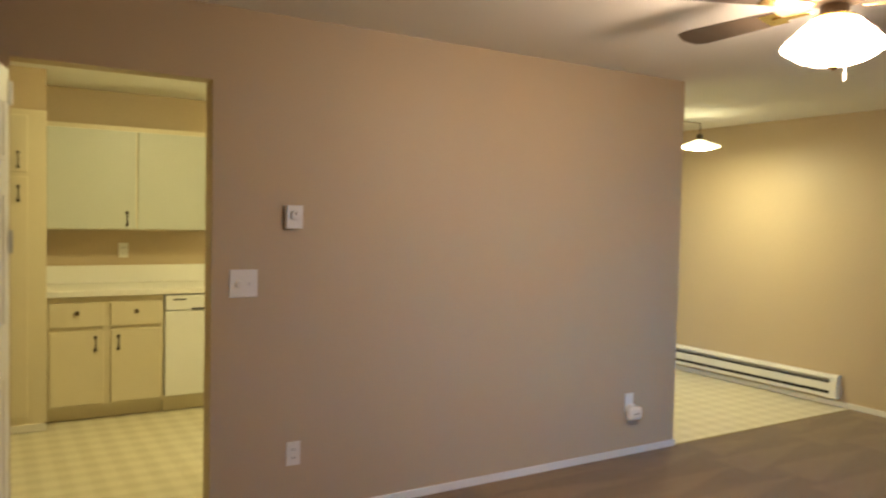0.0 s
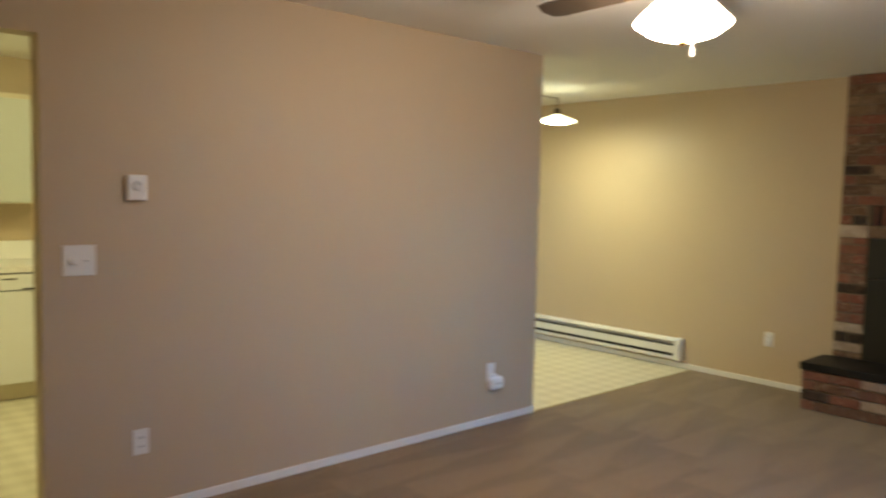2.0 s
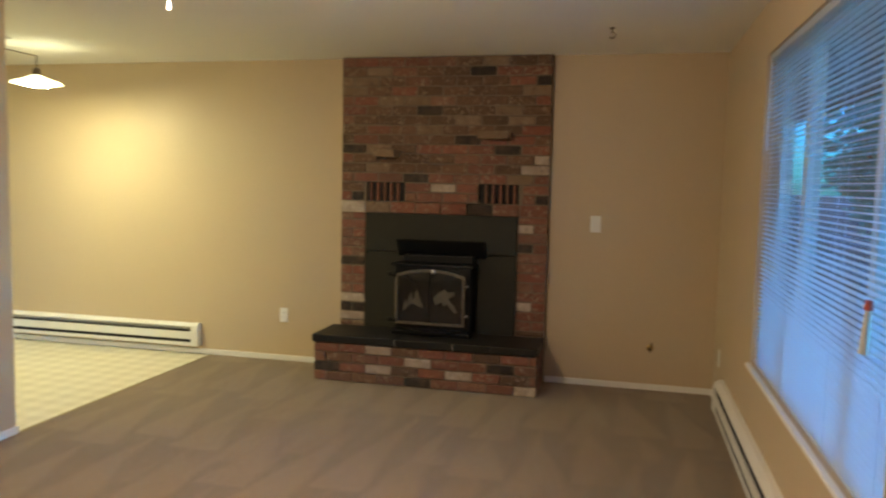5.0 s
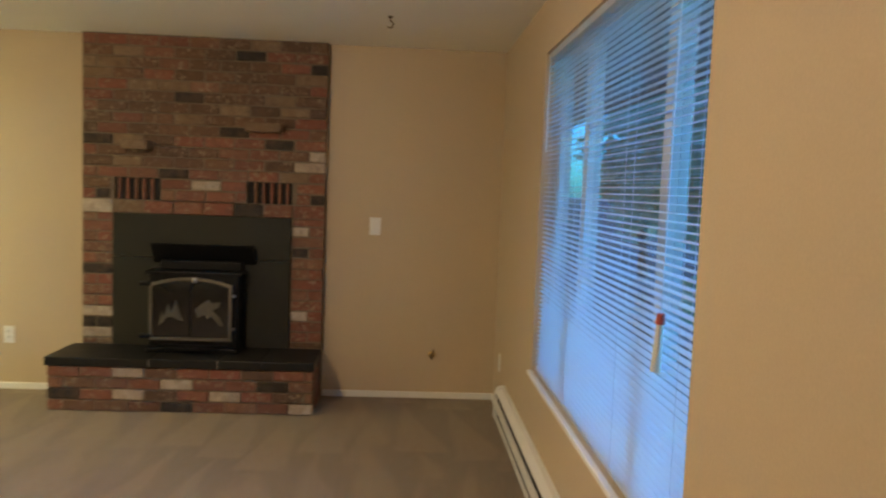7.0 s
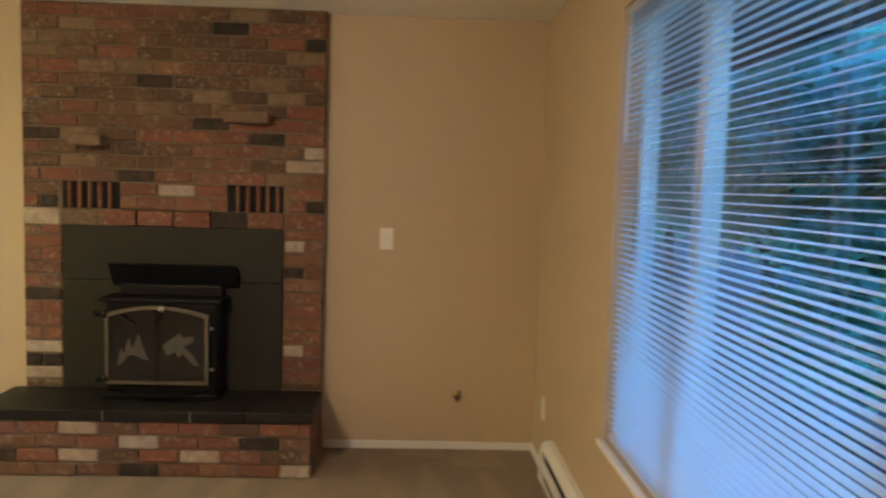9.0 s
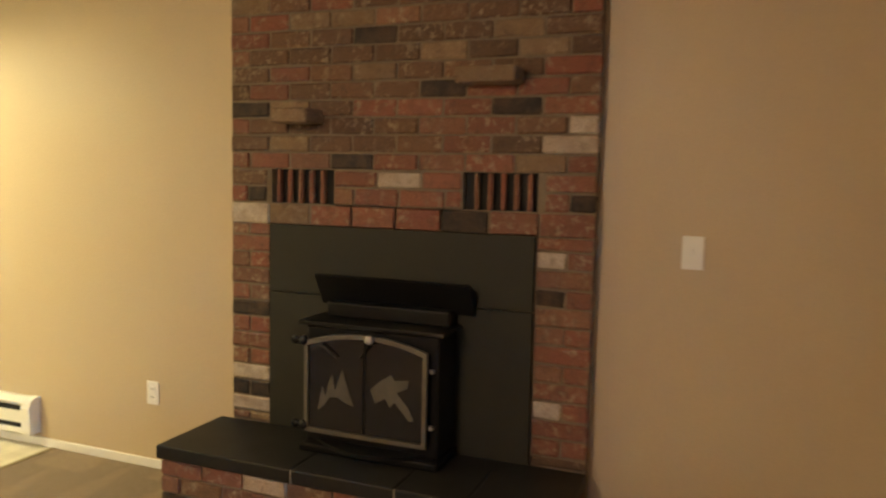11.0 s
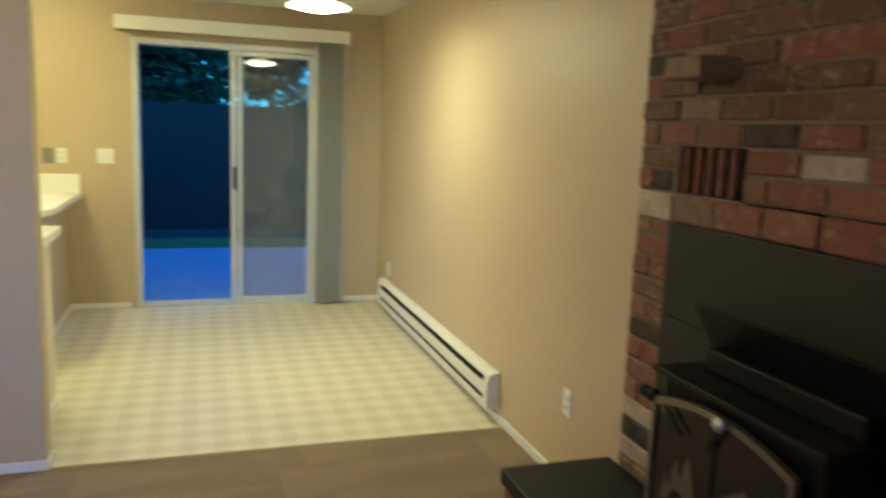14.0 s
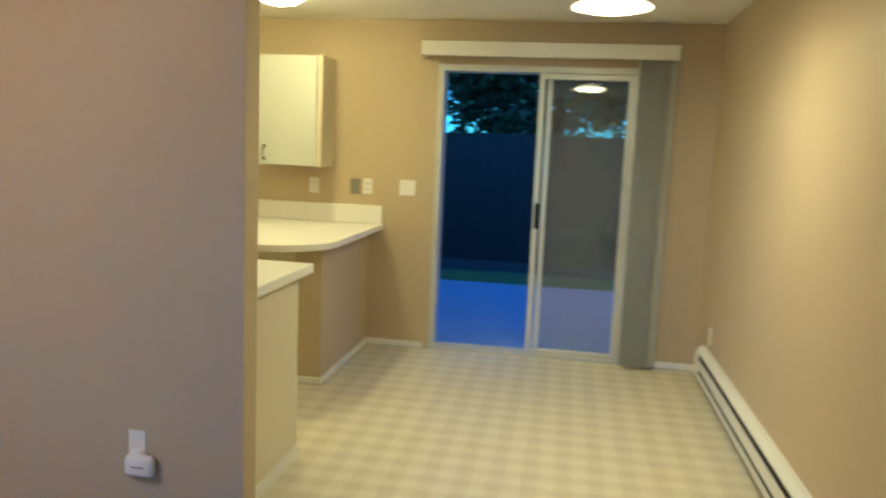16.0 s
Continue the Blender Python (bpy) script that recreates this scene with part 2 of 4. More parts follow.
def brick_material(name, palette, smear, rough=0.9):
    """Used brick: a colour for each brick, lime smears, soot and a pitted face."""
    m, t, b = tree_of(name)
    rnd = t.nodes.new("ShaderNodeObjectInfo").outputs["Random"]
    base = ramp(t, rnd, *palette)
    at = coords(t)
    shift = t.nodes.new("ShaderNodeVectorMath")
    shift.operation = "MULTIPLY_ADD"
    t.links.new(t.nodes.new("ShaderNodeObjectInfo").outputs["Location"], shift.inputs[0])
    shift.inputs[1].default_value = (7.3, 5.1, 9.7)
    t.links.new(at, shift.inputs[2])
    p = shift.outputs[0]
    patches = ramp(t, noise_of(t, p, 9, 3), (0.42, 0.0), (0.62, 1.0))
    flecks = ramp(t, noise_of(t, p, 34, 6, 0.7), (0.50, 0.0), (0.60, smear))
    worn = mix(t, mix(t, 1.0, patches, flecks, "MULTIPLY"), base, (0.33, 0.25, 0.165))
    cloudy = mix(t, ramp(t, noise_of(t, p, 14, 4), (0.4, 0.0), (0.7, 0.4)), worn, (0.15, 0.078, 0.044))
    sooty = mix(t, ramp(t, noise_of(t, p, 22, 4), (0.56, 0.0), (0.76, 0.5)), cloudy, (0.06, 0.036, 0.027))
    grain = ramp(t, noise_of(t, p, 190, 4), (0.3, 0.72), (0.7, 1.18))
    t.links.new(mix(t, 1.0, sooty, grain, "MULTIPLY"), b.inputs["Base Color"])
    b.inputs["Roughness"].default_value = rough
    bump(t, b, noise_of(t, p, 55, 6), 0.9, 0.006)
    return m


CARPET, VINYL = carpet_material(), vinyl_material()
BRICKS = {
    "red": brick_material("used_red_brick", ((0.0, (0.22, 0.072, 0.046)), (0.3, (0.25, 0.098, 0.060)), (0.55, (0.17, 0.062, 0.042)), (0.8, (0.24, 0.118, 0.070)), (1.0, (0.15, 0.068, 0.046))), 0.85),
    "brown": brick_material("used_brown_brick", ((0.0, (0.085, 0.048, 0.029)), (0.5, (0.13, 0.07, 0.041)), (1.0, (0.17, 0.088, 0.05))), 0.85),
    "dark": brick_material("black_brick", ((0.0, (0.014, 0.010, 0.008)), (1.0, (0.026, 0.018, 0.013))), 0.04, 0.8),
    "white": brick_material("whitewashed_brick", ((0.0, (0.38, 0.29, 0.22)), (1.0, (0.52, 0.43, 0.34))), 0.4),
    "tan": brick_material("tan_brick", ((0.0, (0.19, 0.12, 0.07)), (1.0, (0.25, 0.165, 0.10))), 0.6),
}


# ---- mesh helpers ----
def box(bm, x0, x1, y0, y1, z0, z1, bevel=0.0, seg=2, turn=None):
    m = Matrix.LocRotScale(((x0 + x1) / 2, (y0 + y1) / 2, (z0 + z1) / 2), None, (x1 - x0, y1 - y0, z1 - z0))
    if turn is not None:
        m = turn @ m
    made = bmesh.ops.create_cube(bm, size=1, matrix=m)["verts"]
    if bevel:
        edges = list({e for v in made for e in v.link_edges})
        bmesh.ops.bevel(bm, geom=edges, offset=bevel, segments=seg, affect="EDGES", profile=0.5)
    return bm


def boxes(*rows, bevel=0.0):
    bm = bmesh.new()
    for r in rows:
        box(bm, *r, bevel=bevel)
    return bm


def rod(bm, a, b, r0, r1=None, sides=12):
    a, b = Vector(a), Vector(b)
    m = Matrix.Translation((a + b) / 2) @ (b - a).to_track_quat("Z", "Y").to_matrix().to_4x4()
    bmesh.ops.create_cone(bm, cap_ends=True, segments=sides, radius1=r0, radius2=r0 if r1 is None else r1, depth=(b - a).length, matrix=m)
    return bm


def lathe(profile, at=(0, 0, 0), sides=32, axis="Z"):
    """A turned shape from rows of radius and height."""
    bm = bmesh.new()
    rings = []
    for r, h in profile:
        ring = []
        for k in range(sides):
            a = 2 * math.pi * k / sides
            p = Vector((r * math.cos(a), r * math.sin(a), h))
            if axis == "Y":
                p = Vector((p.x, -p.z, p.y))
            elif axis == "X":
                p = Vector((p.z, p.x, p.y))
            ring.append(bm.verts.new(p + Vector(at)))
        rings.append(ring)
    for lo, hi in zip(rings, rings[1:]):
        for k in range(sides):
            bm.faces.new((lo[k], lo[(k + 1) % sides], hi[(k + 1) % sides], hi[k]))
    for ring in (rings[0], rings[-1]):
        bm.faces.new(ring)
    bmesh.ops.recalc_face_normals(bm, faces=bm.faces)
    return bm


def prism(outline, axis, lo, hi):
    """A flat outline pushed through from lo to hi along an axis."""
    bm = bmesh.new()
    def put(u, v, w):
        return {"x": (w, u, v), "y": (u, w, v), "z": (u, v, w)}[axis]
    a = [bm.verts.new(put(u, v, lo)) for u, v in outline]
    b = [bm.verts.new(put(u, v, hi)) for u, v in outline]
    n = len(outline)
    bm.faces.new(a), bm.faces.new(b)
    for k in range(n):
        bm.faces.new((a[k], a[(k + 1) % n], b[(k + 1) % n], b[k]))
    bmesh.ops.recalc_face_normals(bm, faces=bm.faces)
    return bm


def mesh_of(name, bm, material, smooth=False):
    me = bpy.data.meshes.new(name)
    bm.to_mesh(me)
    bm.free()
    me.materials.append(material)
    if smooth:
        me.shade_smooth()
    return me


def part(name, bm, material, parent, label="", smooth=False):
    ob = new(name, mesh_of(name, bm, material, smooth))
    ob.parent = parent
    if parent is not None:
        ob.matrix_parent_inverse = Matrix.Translation(parent.matrix_basis.translation).inverted() if parent.type == "EMPTY" else Matrix.Identity(4)
    return tagged(ob, label)


def thing(name, at, label, category, group=""):
    ob = new(name)
    ob.empty_display_size = 0.1
    ob.location = at
    return tagged(ob, label, category, group)


def setting(name, bm, material, label=""):
    return tagged(part(name, bm, material, None), label, kind="structure")


# ---- large structure ----
setting("floor_carpet", boxes((WEST, EAST, SOUTH, 0.0, -0.06, 0.0)), CARPET, "brown cut-pile carpet with vacuum marks")
setting("floor_vinyl", boxes((-4.6, EAST, 0.0, NORTH, -0.06, -0.004)), VINYL, "cream plaid sheet vinyl floor")
setting("floor_strip", boxes((0.0, EAST, -0.012, 0.014, -0.004, 0.003), bevel=0.001), DULLBRASS, "thin metal strip between carpet and vinyl")
setting("ceiling", boxes((WEST - 0.15, EAST + 0.15, SOUTH - 0.15, NORTH + 0.15, CEIL, CEIL + 0.1)), CEILING, "off-white textured ceiling")
wall_partition = setting("wall_partition", boxes(
    (DOOR_R, 0.0, 0.0, PART_T, 0.0, CEIL), (DOOR_L, DOOR_R, 0.0, PART_T, DOOR_H, CEIL), (WEST, DOOR_L, 0.0, PART_T, 0.0, CEIL)), WALL, "tan painted partition wall with a doorway")
wall_east = setting("wall_east", boxes((EAST, EAST + 0.15, SOUTH - 0.15, NORTH + 0.15, 0, CEIL)), WALL, "tan painted wall")
wall_south = setting("wall_south", boxes(
    (WEST, WIN_L, SOUTH - 0.15, SOUTH, 0, CEIL), (WIN_R, EAST, SOUTH - 0.15, SOUTH, 0, CEIL),
    (WIN_L, WIN_R, SOUTH - 0.15, SOUTH, 0, WIN_B), (WIN_L, WIN_R, SOUTH - 0.15, SOUTH, WIN_T, CEIL)), WALL, "tan painted wall with a wide window")
wall_north = setting("wall_north", boxes(
    (-4.6, SD_L, NORTH, NORTH + 0.15, 0, CEIL), (SD_R, EAST, NORTH, NORTH + 0.15, 0, CEIL), (SD_L, SD_R, NORTH, NORTH + 0.15, SD_T, CEIL)), WALL, "tan painted wall with a sliding door")
setting("wall_west", boxes((WEST - 0.15, WEST, SOUTH - 0.15, PART_T, 0, CEIL)), WALL, "tan painted wall")
setting("wall_kitchen_west", boxes((-4.75, -4.6, PART_T, NORTH + 0.15, 0, CEIL)), WALL, "tan painted wall")


def baseboard(x0, x1, y0, y1):
    setting("baseboard", boxes((x0, x1, y0, y1, 0.0, 0.044), bevel=0.003), WHITE, "narrow white painted baseboard")


baseboard(DOOR_R, 0.0, -0.012, -0.0005)
baseboard(0.0005, 0.012, -0.012, PART_T)
baseboard(WEST, DOOR_L - 0.02, -0.012, -0.0005)
baseboard(EAST - 0.012, EAST - 0.0005, FIRE_NORTH + 0.005, NORTH)
baseboard(EAST - 0.012, EAST - 0.0005, SOUTH, FIRE_SOUTH - 0.005)
baseboard(WEST, EAST - 0.014, SOUTH + 0.0005, SOUTH + 0.012)
baseboard(SD_R + 0.06, EAST - 0.014, NORTH - 0.012, NORTH - 0.0005)
baseboard(-0.34, SD_L - 0.05, NORTH - 0.012, NORTH - 0.0005)


# ---- fireplace ----
COURSE, JOINT = 0.073, 0.009
brick_meshes = {}


def brick_mesh(length, height, depth, kind, variant):
    key = (round(length, 3), round(height, 3), depth, kind, variant)
    if key not in brick_meshes:
        r = random.Random(hash(key[:3]) % 1000 + variant)
        bm = bmesh.new()
        box(bm, -depth / 2, depth / 2, -key[0] / 2, key[0] / 2, -height / 2, height / 2, 0.0055, 1)
        for v in bm.verts:
            v.co += Vector((r.uniform(-1, 1) * 0.0025, r.uniform(-1, 1) * 0.003, r.uniform(-1, 1) * 0.0022))
        brick_meshes[key] = mesh_of("brick", bm, BRICKS[kind])
    return brick_meshes[key]


def lay(parent, x, y, z, length, height, kind, depth=0.06, proud=0.0, turn=0):
    ob = new("brick", brick_mesh(length, height, depth, kind, rng.randrange(4)))
    ob.parent = parent
    p = parent.matrix_basis.translation
    ob.location = (x + depth / 2 - proud + rng.uniform(-0.003, 0.003) - p.x, y - p.y, z - p.z)
    if turn:
        ob.rotation_euler = (0, 0, radians(turn))
    return ob


MARKED = {  # bricks of a colour of their own, by place along and up the wall
    "dark": ((-1.33, 1.76), (-2.05, 2.0), (-2.47, 2.32), (-2.79, 2.24), (-2.26, 1.84), (-2.58, 1.77), (-1.39, 1.375), (-2.37, 1.30), (-2.85, 1.375), (-2.79, 0.98), (-1.35, 0.83), (-1.35, 0.53), (-1.87, 1.53)),
    "white": ((-2.17, 1.44), (-1.36, 1.30), (-2.8, 1.6), (-2.84, 1.68), (-2.78, 1.13), (-2.73, 0.6), (-1.3, 0.6), (-1.42, 0.45)),
    "tan": ((-1.52, 1.75), (-1.74, 2.09), (-2.06, 1.85), (-1.35, 2.24), (-1.6, 2.34), (-2.2, 1.99), (-1.5, 1.58), (-2.72, 1.53)),
}
HEARTH_MARKED = {
    "dark": ((-1.34, 0.12), (-2.68, 0.16), (-2.04, 0.03)),
    "white": ((-1.74, 0.25), (-2.05, 0.17), (-2.37, 0.10), (-2.82, 0.03), (-1.68, 0.09)),
    "tan": (),
}


def kind_at(table, y0, y1, z0, z1):
    for kind, spots in table.items():
        if any(y0 <= y <= y1 and z0 <= z < z1 for y, z in spots):
            return kind
    pick = rng.random()
    if z0 > 1.53:
        return "tan" if pick < 0.07 else "brown" if pick < 0.68 else "red"
    return "tan" if pick < 0.05 else "brown" if pick < 0.12 else "red"


def run(parent, table, x, y0, y1, z0, z1, start):
    """One course of bricks from y1 down to y0; start: length of the first."""
    y, first = y1, start
    while y - y0 > 0.03:
        length = min(first, y - y0)
        if y - y0 - length < 0.05:
            length = y - y0
        first = 0.205
        kind = kind_at(table, y - length, y, z0, z1)
        lay(parent, x, y - length / 2, (z0 + z1) / 2, length - JOINT, z1 - z0 - JOINT, kind)
        y -= length


def settle(ob, x=None, deep=1.0):
    """Sets a built part of the fireplace to its true size and place on the wall."""
    ob.scale = (deep, FIRE_SIZE[1], FIRE_SIZE[2])
    ob.location = (ob.location.x if x is None else x, ob.location.y * FIRE_SIZE[1] + 0.0595, ob.location.z * FIRE_SIZE[2])


def build_fireplace():
    fp = thing("fireplace", (EAST, (BR_N + BR_S) / 2, 0), "used red brick chimney breast with black and whitewashed bricks", "fireplace")
    top = CEIL / FIRE_SIZE[2]
    su_n, su_s, su_t = -1.464, -2.674, 1.244
    for r in ((BRICK_X + 0.007, EAST - 0.002, BR_S + 0.004, su_s, 0.0, top), (BRICK_X + 0.007, EAST - 0.002, su_n, BR_N - 0.004, 0.0, top),
              (BRICK_X + 0.007, EAST - 0.002, su_s, su_n, 1.482, top), (BRICK_X + 0.007, EAST - 0.002, -2.365, -1.778, su_t, 1.482),
              (BRICK_X + 0.007, EAST - 0.002, su_s, su_n, su_t, 1.336), (BRICK_X + 0.05, EAST - 0.002, su_s, su_n, 0.0, 1.482)):
        part("mortar_backing", boxes(r), MORTAR, fp, "grey-brown mortar")
    base = 1.482
    for k in range(-16, 13):
        z0, z1 = base + k * COURSE, base + (k + 1) * COURSE
        z1 = su_t if 1.15 < z0 < 1.2 else z1
        z0, z1 = max(z0, HEARTH_TOP + 0.002), min(z1, top - 0.001)
        if z1 - z0 < 0.025:
            continue
        start = 0.205 if k % 2 else 0.1
        if z0 < 1.2:
            run(fp, MARKED, BRICK_X, su_n + 0.003, BR_N, z0, z1, start)
            run(fp, MARKED, BRICK_X, BR_S, su_s - 0.003, z0, z1, 0.12 if k % 2 else 0.23)
        elif 1.33 <= z0 and z1 <= 1.49:
            run(fp, MARKED, BRICK_X, -1.441, BR_N, z0, z1, 0.19 if k % 2 else 0.09)
            run(fp, MARKED, BRICK_X, -2.362, -1.778, z0, z1, start)
            run(fp, MARKED, BRICK_X, BR_S, -2.701, z0, z1, start)
        else:
            z0 = su_t - 0.004 if z0 < 1.27 else z0
            run(fp, MARKED, BRICK_X, BR_S, BR_N, z0, z1, start)
    # two grilles of upright brick slips; near-black sheets paint the shade in their openings
    for a, b in ((-1.775, -1.444), (-2.698, -2.368)):
        part("vent_opening", boxes((BRICK_X + 0.044, BRICK_X + 0.048, a, b, 1.336, 1.482)), DARKGAP, fp, "dark sheet for the shade inside a warm-air opening")
        n = 5
        for k in range(n):
            y = b - (b - a) * (k + 1) / (n + 1)
            ob = new("brick_slip", brick_mesh(0.021, 0.143, 0.026, "red", k % 4))
            ob.parent = fp
            ob.location = (BRICK_X + 0.018 - EAST, y - fp.location.y, 1.409)
    # two bricks laid end-out as small ledges
    lay(fp, BRICK_X, -1.64, base + 3.5 * COURSE - 0.036, 0.17, 0.06, "tan", 0.16, 0.13)
    lay(fp, BRICK_X, -2.485, base + 5.5 * COURSE - 0.036, 0.24, 0.06, "tan", 0.16, 0.12)
    settle(fp)


build_fireplace()


def build_hearth():
    h = thing("hearth", (HEARTH_X, -2.05, 0), "raised red brick hearth topped with black stone slabs", "hearth")
    part("mortar_core", boxes((HEARTH_X + 0.012, BRICK_X - 0.001, -2.895, -1.208, 0.0, 0.288)), MORTAR, h)
    for k in range(4):
        z0 = k * 0.072
        run(h, HEARTH_MARKED, HEARTH_X, -2.90, -1.203, z0, z0 + 0.072, 0.205 if k % 2 else 0.1)
        for y, s in ((-1.203 - 0.03, 1), (-2.90 + 0.03, -1)):
            for j in range(2):
                x0 = HEARTH_X + 0.062 + 0.165 * j
                ob = new("brick", brick_mesh(0.155, 0.061, 0.06, "red", (k + j) % 4))
                ob.parent = h
                ob.location = (x0 + 0.083 - HEARTH_X, y + 2.05, z0 + 0.036)
                ob.rotation_euler = (0, 0, radians(90))
    cuts = (-2.908, -2.56, -2.285, -1.845, -1.19)
    for a, b in zip(cuts, cuts[1:]):
        part("slab", boxes((HEARTH_X - 0.014, BRICK_X - 0.001, a + 0.003, b - 0.003, 0.289, HEARTH_TOP), bevel=0.006), SLAB, h, "black stone slab")
    part("slab_bed", boxes((HEARTH_X - 0.004, BRICK_X - 0.002, cuts[0] + 0.02, cuts[-1] - 0.02, 0.2885, HEARTH_TOP - 0.004)), SLAB, h)
    for y in cuts[2:4]:
        part("slab_joint", boxes((HEARTH_X - 0.0135, HEARTH_X - 0.0045, y - 0.0028, y + 0.0028, 0.29, HEARTH_TOP - 0.002)), GREY_PLASTIC, h, "pale joint between the slabs")
    settle(h)


build_hearth()


def arch(y0, y1, z0, z1, rise, n=14):
    """Outline with a gently arched top."""
    pts = [(y0, z0), (y1, z0)]
    for k in range(n + 1):
        u = k / n
        pts.append((y1 + (y0 - y1) * u, z1 + rise * 4 * u * (1 - u)))
    return pts


def frame_ring(outer, inner, axis, lo, hi):
    bm = bmesh.new()
    def put(u, v, w):
        return {"x": (w, u, v), "y": (u, w, v), "z": (u, v, w)}[axis]
    loops = [[bm.verts.new(put(u, v, w)) for u, v in o] for w in (lo, hi) for o in (outer, inner)]
    n = len(outer)
    for a, b in ((0, 1), (2, 3), (0, 2), (1, 3)):
        for k in range(n):
            j = (k + 1) % n
            bm.faces.new((loops[a][k], loops[a][j], loops[b][j], loops[b][k]))
    bmesh.ops.recalc_face_normals(bm, faces=bm.faces)
    return bm


def build_stove():
    s = thing("stove_insert", (1.8, -2.07, HEARTH_TOP), "black cast-iron stove insert with an arched glass door", "stove")
    # flat metal surround in three panels
    for n, (a, b, c, d) in (("surround_panel", (-2.674, -1.464, 0.951, 1.244)), ("surround_panel", (-1.80, -1.464, HEARTH_TOP, 0.947)), ("surround_panel", (-2.674, -2.36, HEARTH_TOP, 0.947))):
        part(n, boxes((1.905, 1.925, a, b, c, d), bevel=0.003), SURROUND, s, "grey-green sheet metal panel")
    part("body", boxes((1.69, 1.935, -2.36, -1.77, HEARTH_TOP + 0.03, 0.86), bevel=0.012), IRON, s)
    part("top_plate", boxes((1.66, 1.93, -2.385, -1.745, 0.86, 0.878), bevel=0.005), IRON, s)
    part("neck", boxes((1.80, 1.93, -2.36, -1.81, 0.878, 0.94), bevel=0.008), IRON, s)
    hood = prism(((1.903, 0.92), (1.885, 0.92), (1.80, 1.045), (1.812, 1.052), (1.903, 1.0)), "y", -2.44, -1.75)
    part("hood", hood, IRON, s, "slanted black air hood")
    part("base", boxes((1.64, 1.93, -2.37, -1.76, HEARTH_TOP + 0.001, HEARTH_TOP + 0.032), bevel=0.006), IRON, s)
    ash = prism([(1.70 - 0.13 * math.sin(math.pi * k / 14), -2.33 + 0.52 * k / 14) for k in range(15)], "z", HEARTH_TOP + 0.032, HEARTH_TOP + 0.047)
    part("ash_lip", ash, IRON, s)
    y0, y1, z0, z1 = -2.325, -1.785, 0.43, 0.80
    part("door_panel", prism(arch(y0 + 0.01, y1 - 0.01, z0 + 0.01, z1 - 0.01, 0.04), "x", 1.655, 1.69), IRON, s)
    door = part("door_frame", frame_ring(arch(y0, y1, z0, z1, 0.045), arch(y0 + 0.017, y1 - 0.017, z0 + 0.017, z1 - 0.016, 0.043), "x", 1.638, 1.66), TRIMGOLD, s, "arched silver-gold door trim")
    part("door_glass", prism(arch(y0 + 0.019, y1 - 0.019, z0 + 0.019, z1 - 0.019, 0.043), "x", 1.648, 1.656), DARKGLASS, s, "dark sooty glass")
    part("glass_bar", boxes((1.643, 1.649, -2.059, -2.051, z0 + 0.02, z1 + 0.018)), IRON, s)
    # pale etched shapes on the glass: peaks on one half, a rounded mass on legs on the other
    peaks = [(-1.846, 0.522), (-1.856, 0.575), (-1.867, 0.622), (-1.882, 0.581), (-1.895, 0.637), (-1.911, 0.674), (-1.925, 0.611), (-1.940, 0.652), (-1.957, 0.699), (-1.975, 0.645), (-1.991, 0.600), (-2.011, 0.556), (-1.970, 0.566), (-1.937, 0.585), (-1.901, 0.581), (-1.875, 0.545)]
    part("etching", prism(peaks, "x", 1.6462, 1.648), ETCH, s, "pale etched peaks")
    mass = [(-2.083, 0.634), (-2.120, 0.667), (-2.172, 0.702), (-2.190, 0.679), (-2.249, 0.688), (-2.243, 0.655), (-2.198, 0.634), (-2.223, 0.605), (-2.243, 0.587), (-2.272, 0.534), (-2.252, 0.528), (-2.217, 0.566), (-2.188, 0.596), (-2.169, 0.572), (-2.149, 0.605), (-2.104, 0.581)]
    part("etching", prism(mass, "x", 1.6462, 1.648), ETCH, s, "pale etched rounded shape")
    for z in (0.455, 0.80):
        part("hinge_knob", lathe(((0.004, -0.036), (0.016, -0.034), (0.018, -0.012), (0.011, -0.006), (0.011, 0.006), (0.02, 0.012), (0.022, 0.026), (0.012, 0.036), (0.003, 0.038)), (1.645, -1.762, z), 16, "Y"), IRON, s, smooth=True)
    part("latch", lathe(((0.004, -0.016), (0.016, -0.014), (0.02, 0.0), (0.016, 0.01), (0.004, 0.014)), (1.628, -2.085, 0.832), 16, "X"), STEEL, s, "round steel latch", smooth=True)
    part("latch_arm", rod(bmesh.new(), (1.632, -2.09, 0.828), (1.632, -2.045, 0.755), 0.006, 0.004, 8), IRON, s)
    part("latch_arm", rod(bmesh.new(), (1.632, -1.862, 0.795), (1.632, -1.935, 0.748), 0.006, 0.004, 8), IRON, s)
    for z in (0.50, 0.72):
        part("side_pin", boxes((1.66, 1.685, -2.345, -2.328, z, z + 0.015), bevel=0.003), STEEL, s)
    settle(s, 1.9354, 0.83)


build_stove()


